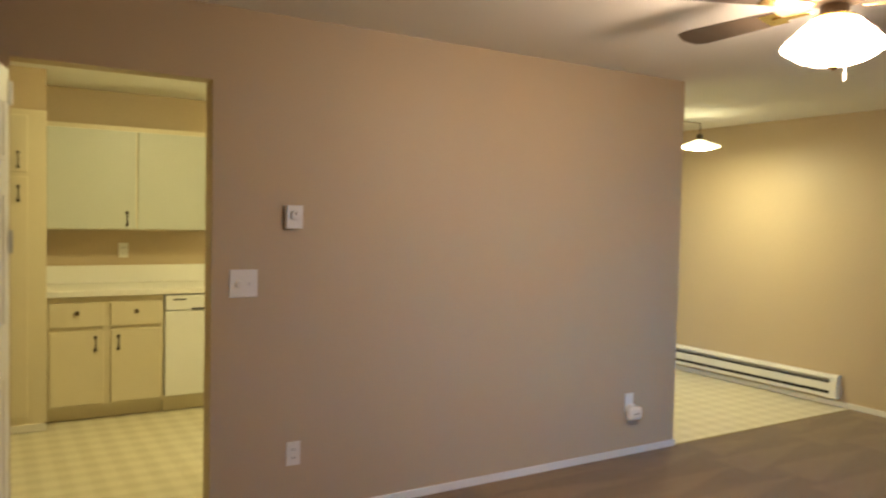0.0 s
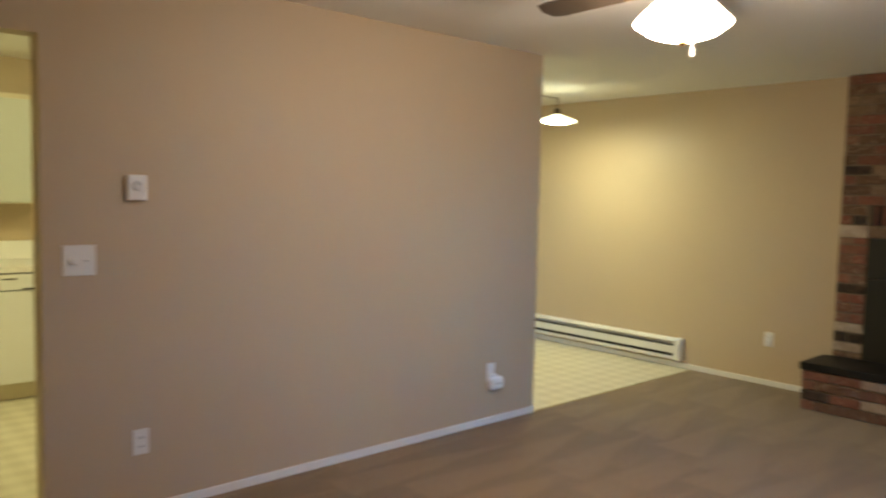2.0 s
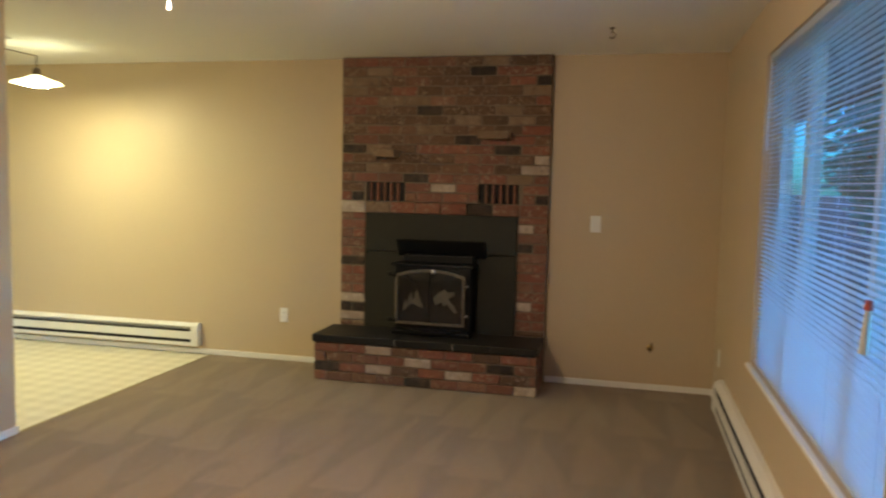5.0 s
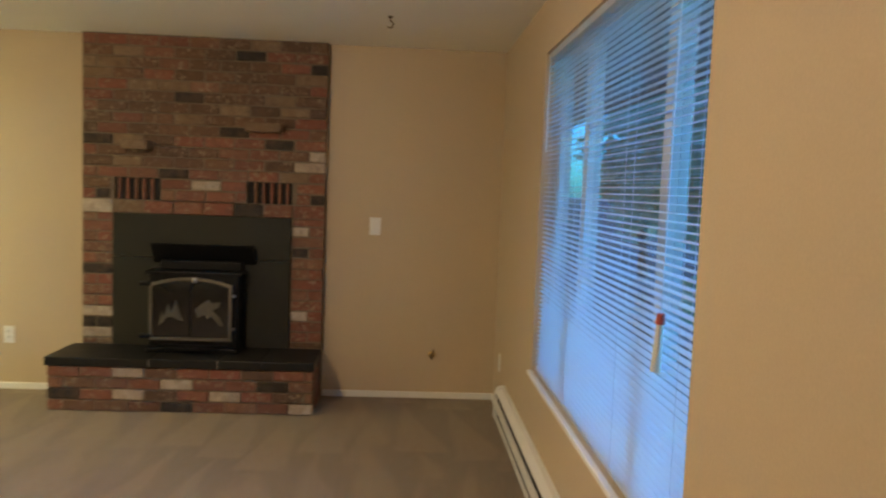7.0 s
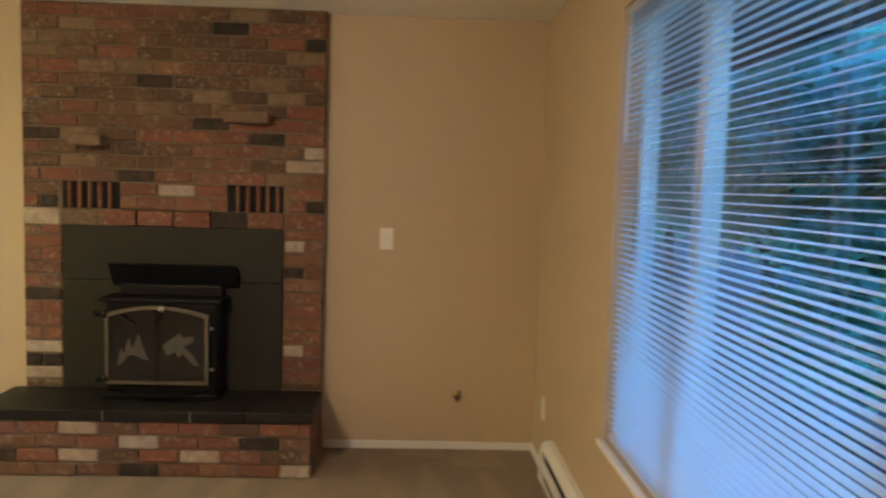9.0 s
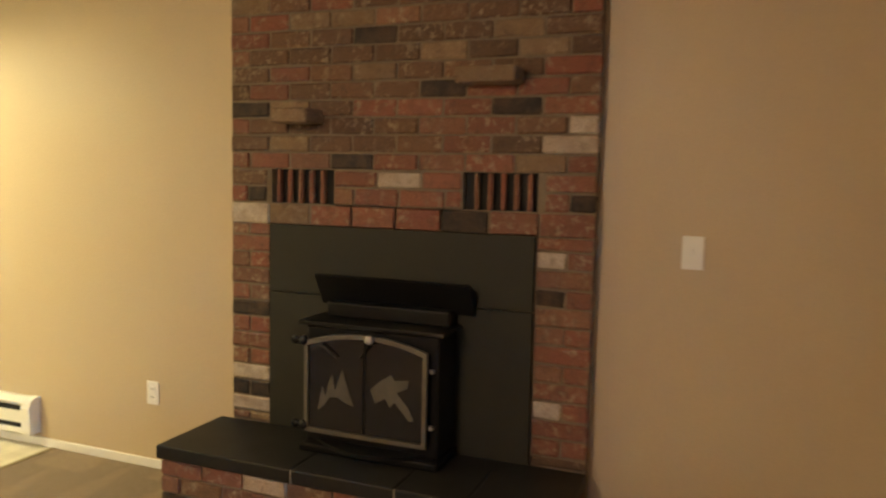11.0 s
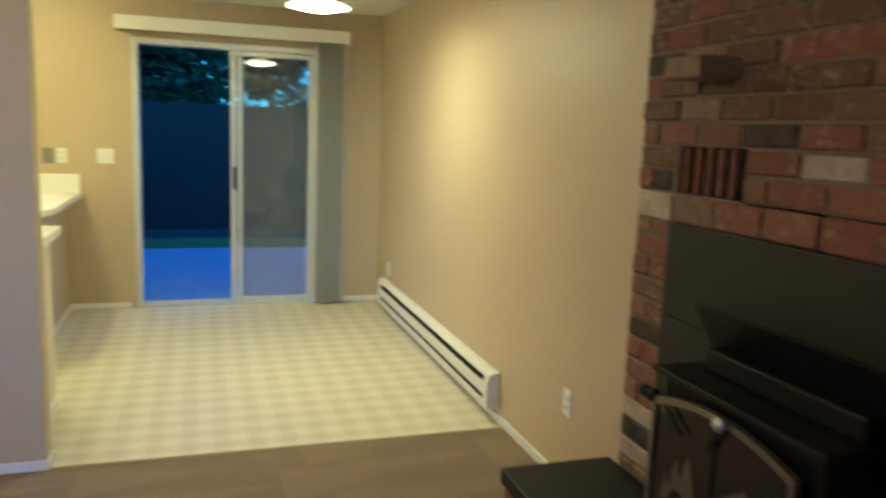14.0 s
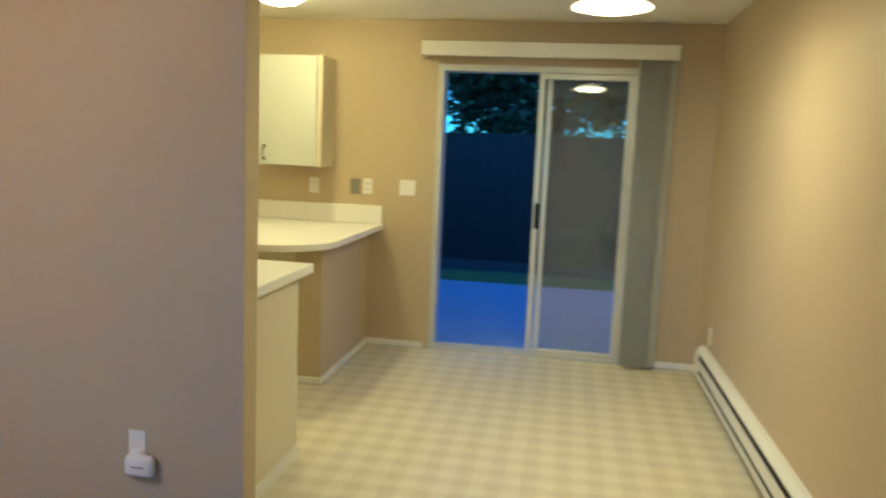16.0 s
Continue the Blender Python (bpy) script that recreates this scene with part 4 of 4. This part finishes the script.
# ---- window with blind ----
def build_window():
    yo = SOUTH - 0.11
    w = tagged(new("window_1"), "wide white window with two side lights", kind="structure")
    w.location = ((WIN_L + WIN_R) / 2, yo, WIN_B)
    bm = boxes((WIN_L, WIN_R, yo - 0.03, yo + 0.03, WIN_B, WIN_B + 0.05), (WIN_L, WIN_R, yo - 0.03, yo + 0.03, WIN_T - 0.05, WIN_T),
               (WIN_L, WIN_L + 0.05, yo - 0.03, yo + 0.03, WIN_B + 0.05, WIN_T - 0.05), (WIN_R - 0.05, WIN_R, yo - 0.03, yo + 0.03, WIN_B + 0.05, WIN_T - 0.05))
    part("window_frame", bm, ALU, w)
    for x in (0.005, -0.97):
        part("mullion", boxes((x - 0.032, x + 0.032, yo - 0.03, yo + 0.032, WIN_B + 0.05, WIN_T - 0.05), bevel=0.004), ALU, w)
    for a, b in ((WIN_L + 0.05, -1.002), (-0.938, -0.027), (0.037, WIN_R - 0.05)):
        g = part("pane", boxes((a, b, yo - 0.003, yo + 0.003, WIN_B + 0.05, WIN_T - 0.05)), GLASS, w)
        g.visible_shadow = False
    part("window_sill", boxes((WIN_L - 0.02, WIN_R + 0.02, SOUTH - 0.08, SOUTH + 0.022, WIN_B - 0.022, WIN_B - 0.0005), bevel=0.004), WHITE, w)
    b = thing("mini_blind", ((WIN_L + WIN_R) / 2, SOUTH - 0.03, WIN_T), "white horizontal mini blind with open slats", "blind")
    yb = SOUTH - 0.028
    a0, a1 = WIN_L + 0.012, WIN_R - 0.012
    part("head_rail", boxes((a0, a1, yb - 0.016, yb + 0.016, WIN_T - 0.032, WIN_T - 0.001), bevel=0.002), BLINDSLAT, b)
    part("bottom_rail", boxes((a0, a1, yb - 0.012, yb + 0.012, WIN_B + 0.006, WIN_B + 0.018), bevel=0.003), BLINDSLAT, b)
    prof = [(-0.012 + 0.024 * k / 6, 0.0012 * (1 - ((k - 3) / 3) ** 2)) for k in range(7)]
    outline = prof + [(u, v - 0.0004) for u, v in reversed(prof)]
    bm = prism(outline, "x", a0 - (a0 + a1) / 2 + 0.003, a1 - (a0 + a1) / 2 - 0.003)
    slat = mesh_of("slat", bm, BLINDSLAT)
    n = 68
    for k in range(n):
        ob = new("slat", slat)
        ob.parent = b
        z = WIN_B + 0.03 + (WIN_T - 0.045 - WIN_B - 0.03) * k / (n - 1)
        ob.location = (rng.uniform(-0.001, 0.001), yb - b.location.y, z - b.location.z)
        ob.rotation_euler = (radians(-5.5 + rng.uniform(-1.5, 1.5)), radians(rng.uniform(-0.05, 0.05)), 0)
    for x in (-1.33, -0.80, -0.12, 0.43):
        bm = bmesh.new()
        for y in (-0.0135, 0.0135):
            rod(bm, (x, yb + y, WIN_B + 0.015), (x, yb + y, WIN_T - 0.03), 0.0008, sides=6)
        part("ladder_cord", bm, BLINDSLAT, b)
    bm = rod(bmesh.new(), (0.50, yb + 0.024, 1.66), (0.495, yb + 0.022, WIN_T - 0.03), 0.004, sides=8)
    part("tilt_wand", bm, BLINDSLAT, b)
    t = part("cord_tassel", rod(bmesh.new(), (-1.222, yb + 0.03, 1.02), (-1.232, yb + 0.028, 1.145), 0.014, 0.009, 12), CREAM, b, "cream cord tassel")
    part("tassel_cap", rod(bmesh.new(), (-1.232, yb + 0.028, 1.145), (-1.234, yb + 0.028, 1.172), 0.013, 0.010, 12), REDTAG, t, "red-brown cap")
    bm = bmesh.new()
    for dx in (-0.004, 0.004):
        rod(bm, (-1.234, yb + 0.028, 1.17), (-1.23 + dx, yb + 0.02, WIN_T - 0.03), 0.0011, sides=6)
    part("lift_cord", bm, BLINDSLAT, b)


build_window()


# ---- sliding door, valance and vertical vanes ----
def leaf_frame(x0, x1, y, z0, z1, w, d):
    return boxes((x0, x0 + w, y - d, y + d, z0, z1), (x1 - w, x1, y - d, y + d, z0, z1),
                 (x0 + w, x1 - w, y - d, y + d, z0, z0 + w * 0.75), (x0 + w, x1 - w, y - d, y + d, z1 - w, z1), bevel=0.003)


def build_sliding_door():
    s = tagged(new("door_1"), "white aluminium sliding glass door, slid half open", kind="structure")
    s.location = ((SD_L + SD_R) / 2, NORTH, 0)
    y = NORTH
    case = boxes((SD_L - 0.005, SD_L + 0.04, y - 0.012, y + 0.15, 0.0, SD_T), (SD_R - 0.04, SD_R + 0.005, y - 0.012, y + 0.15, 0.0, SD_T), (SD_L + 0.04, SD_R - 0.04, y - 0.012, y + 0.15, SD_T - 0.045, SD_T), bevel=0.003)
    part("door_frame", case, ALU, s)
    part("track", boxes((SD_L + 0.04, SD_R - 0.04, y - 0.01, y + 0.15, -0.003, 0.022), (SD_L + 0.04, SD_R - 0.04, y + 0.045, y + 0.055, 0.022, 0.035), bevel=0.002), ALU, s)
    inner = part("sliding_panel", leaf_frame(0.872, SD_R - 0.04, y + 0.03, 0.02, SD_T - 0.046, 0.04, 0.014), ALU, s)
    g = part("pane", boxes((0.907, SD_R - 0.075, y + 0.027, y + 0.033, 0.045, SD_T - 0.083)), GLASS, inner)
    g.visible_shadow = False
    part("handle", boxes((0.886, 0.918, y - 0.004, y + 0.016, 0.95, 1.135), bevel=0.006), IRON, inner, "dark pull handle")
    fixed = part("fixed_panel", leaf_frame(0.927, SD_R - 0.04, y + 0.08, 0.02, SD_T - 0.046, 0.038, 0.014), ALU, s)
    g2 = part("pane", boxes((0.96, SD_R - 0.075, y + 0.077, y + 0.083, 0.045, SD_T - 0.083)), GLASS, fixed)
    g2.visible_shadow = False
    scr = bmesh.new()
    for k in range(110):
        x = 0.97 + 0.51 * k / 109
        box(scr, x, x + 0.0022, y + 0.118, y + 0.120, 0.04, SD_T - 0.05)
    part("screen_mesh", scr, SCREEN, s, "grey insect screen")
    v = thing("valance", (1.02, NORTH - 0.1, 2.15), "white boxed valance over the sliding door", "valance")
    part("front_board", boxes((0.04, 1.80, NORTH - 0.145, NORTH - 0.13, 2.145, 2.243), bevel=0.003), WHITE, v)
    part("top_board", boxes((0.04, 1.80, NORTH - 0.1295, NORTH - 0.001, 2.23, 2.243)), WHITE, v)
    for x in (0.04, 1.787):
        part("end_board", boxes((x, x + 0.013, NORTH - 0.1295, NORTH - 0.001, 2.145, 2.2295)), WHITE, v)
    b = thing("vertical_blind", (1.74, NORTH - 0.07, 2.1), "grey vertical blind vanes drawn aside in a stack", "blind")
    part("rail", boxes((0.07, 1.78, NORTH - 0.085, NORTH - 0.05, 2.15, 2.175), bevel=0.003), WHITE, b)
    n = 17
    for k in range(n):
        x = 1.58 + 0.19 * k / (n - 1)
        bow = [(-0.044 + 0.088 * j / 6, 0.006 * (1 - ((j - 3) / 3) ** 2)) for j in range(7)]
        bm = prism(bow + [(u, q - 0.001) for u, q in reversed(bow)], "z", 0.015, 2.148)
        bm.transform(Matrix.Translation((x, NORTH - 0.068, 0)) @ Matrix.Rotation(radians(40 + rng.uniform(-5, 5)), 4, "Z"))
        part("vane", bm, VANE, b)
    part("wand", rod(bmesh.new(), (1.53, NORTH - 0.10, 1.30), (1.545, NORTH - 0.08, 2.15), 0.005, sides=8), WHITE, b)


build_sliding_door()


# ---- outdoors ----
setting("ground", boxes((-300, 300, NORTH + 0.15, 300, -0.5, -0.12), (-300, 300, -300, SOUTH - 0.15, -0.5, -0.12), (-300, WEST - 0.15, SOUTH - 0.15, NORTH + 0.15, -0.5, -0.12), (EAST + 0.15, 300, SOUTH - 0.15, NORTH + 0.15, -0.5, -0.12)), SOIL, "dark soil and lawn at dusk")
setting("pavement", boxes((-1.5, 4.0, NORTH + 0.15, 6.35, -0.119, -0.06), bevel=0.01), DUSK_BLUE_CONCRETE, "concrete patio slab outside the sliding door, dusk blue put into its colour")


def grass_strip(x0, x1, y0, y1, count):
    verts, faces = [], []
    r = random.Random(3)
    for _ in range(count):
        x, y, h, a = r.uniform(x0, x1), r.uniform(y0, y1), r.uniform(0.03, 0.09), r.uniform(0, math.pi)
        dx, dy = 0.009 * math.cos(a), 0.009 * math.sin(a)
        lean = r.uniform(-0.03, 0.03)
        i = len(verts)
        verts += [(x - dx, y - dy, -0.12), (x + dx, y + dy, -0.12), (x + lean, y + lean, -0.12 + h)]
        faces.append((i, i + 1, i + 2))
    me = bpy.data.meshes.new("grass")
    me.from_pydata(verts, [], faces)
    me.materials.append(GRASS)
    tagged(new("grass", me), "short lawn grass behind the patio", "grass", kind="stuff")


grass_strip(-3, 5, 6.36, 7.2, 40000)


def build_fence(y, x0, x1, height):
    f = thing("fence", ((x0 + x1) / 2, y, -0.12), "board fence with dusk gloom put into its colour", "fence")
    x = x0
    while x < x1:
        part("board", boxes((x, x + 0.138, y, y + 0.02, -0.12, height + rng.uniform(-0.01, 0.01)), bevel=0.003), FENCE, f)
        x += 0.1385
    for z in (0.3, 1.3):
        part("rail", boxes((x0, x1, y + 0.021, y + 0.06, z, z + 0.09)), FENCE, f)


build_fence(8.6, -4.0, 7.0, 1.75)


def leaf_cloud(bm_verts, bm_faces, centre, radii, count, r, size):
    for _ in range(count):
        while True:
            p = Vector((r.uniform(-1, 1), r.uniform(-1, 1), r.uniform(-1, 1)))
            if 0.25 < p.length < 1:
                break
        c = Vector(centre) + Vector((p.x * radii[0], p.y * radii[1], p.z * radii[2]))
        s = size * r.uniform(0.6, 1.4)
        q = Euler((r.uniform(-1.2, 1.2), r.uniform(-1.2, 1.2), r.uniform(0, 6.3))).to_matrix()
        i = len(bm_verts)
        for u, v, w in ((0, -1, 0), (0.42, 0, 0.12), (0, 1, 0), (-0.42, 0, 0.12)):
            bm_verts.append(tuple(c + q @ Vector((u * s, v * s, w * s))))
        bm_faces.append((i, i + 1, i + 2))
        bm_faces.append((i, i + 2, i + 3))


def build_tree(name, x, y, height, spread, leaves, size, seed, label, low=0.3):
    r = random.Random(seed)
    t = thing(name, (x, y, -0.12), label, "tree" if name == "tree" else "shrub", "trees behind the fence" if name == "tree" else "shrubs outside the window")
    trunk = rod(bmesh.new(), (x, y, -0.12), (x + 0.05, y, height * 0.55), 0.09, 0.05, 10)
    ends = []
    for k in range(11):
        a, z = r.uniform(0, 6.28), height * r.uniform(low, 0.6)
        d = spread * r.uniform(0.45, 0.95)
        end = Vector((x + d * math.cos(a), y + d * math.sin(a), min(height, z + height * r.uniform(0.12, 0.4))))
        midp = Vector((x + d * 0.45 * math.cos(a + 0.2), y + d * 0.45 * math.sin(a + 0.2), z + (end.z - z) * 0.6))
        rod(trunk, (x + 0.03, y, z), midp, 0.04, 0.025, 7)
        rod(trunk, midp, end, 0.025, 0.008, 6)
        ends += [end, (end + midp) / 2, midp]
    part("trunk", trunk, BARK, t)
    vs, fs = [], []
    for e in ends:
        k = r.uniform(0.6, 1.2) * spread * 0.36
        leaf_cloud(vs, fs, e, (k, k, k * 0.75), leaves // len(ends), r, size)
    me = bpy.data.meshes.new("crown")
    me.from_pydata(vs, [], fs)
    me.materials.append(DUSK_SHADED_LEAF if name == "tree" else LEAF)
    c = new("crown", me)
    c.parent = t
    c.matrix_parent_inverse = Matrix.Translation(t.location).inverted()


for k, (tx, ty, th) in enumerate(((-2.6, 10.4, 5.4), (-0.7, 9.9, 4.6), (0.9, 10.0, 5.0), (2.6, 10.4, 5.6), (4.8, 10.6, 5.2))):
    build_tree("tree", tx, ty, th, 2.3, 9500, 0.085, 5 + k, "leafy tree behind the fence, dusk shade put into its leaf colour", 0.2)
for k, (tx, ty, th) in enumerate(((2.6, -6.9, 2.65), (4.0, -7.0, 3.8), (6.0, -7.2, 4.0), (8.6, -7.6, 4.2), (11.5, -8.0, 4.4))):
    build_tree("shrub", tx, ty, th, 1.5, 6500, 0.095, 11 + k, "dense leafy shrub outside the window at dusk", 0.08)
setting("eave", boxes((-6.0, 14.0, SOUTH - 1.6, SOUTH - 0.151, 2.38, 2.5)), SIDING, "roof overhang outside the window")
setting("roof", boxes((WEST - 0.6, EAST + 0.6, SOUTH - 1.2, NORTH + 0.5, 2.525, 2.6)), SIDING, "flat roof over the rooms")
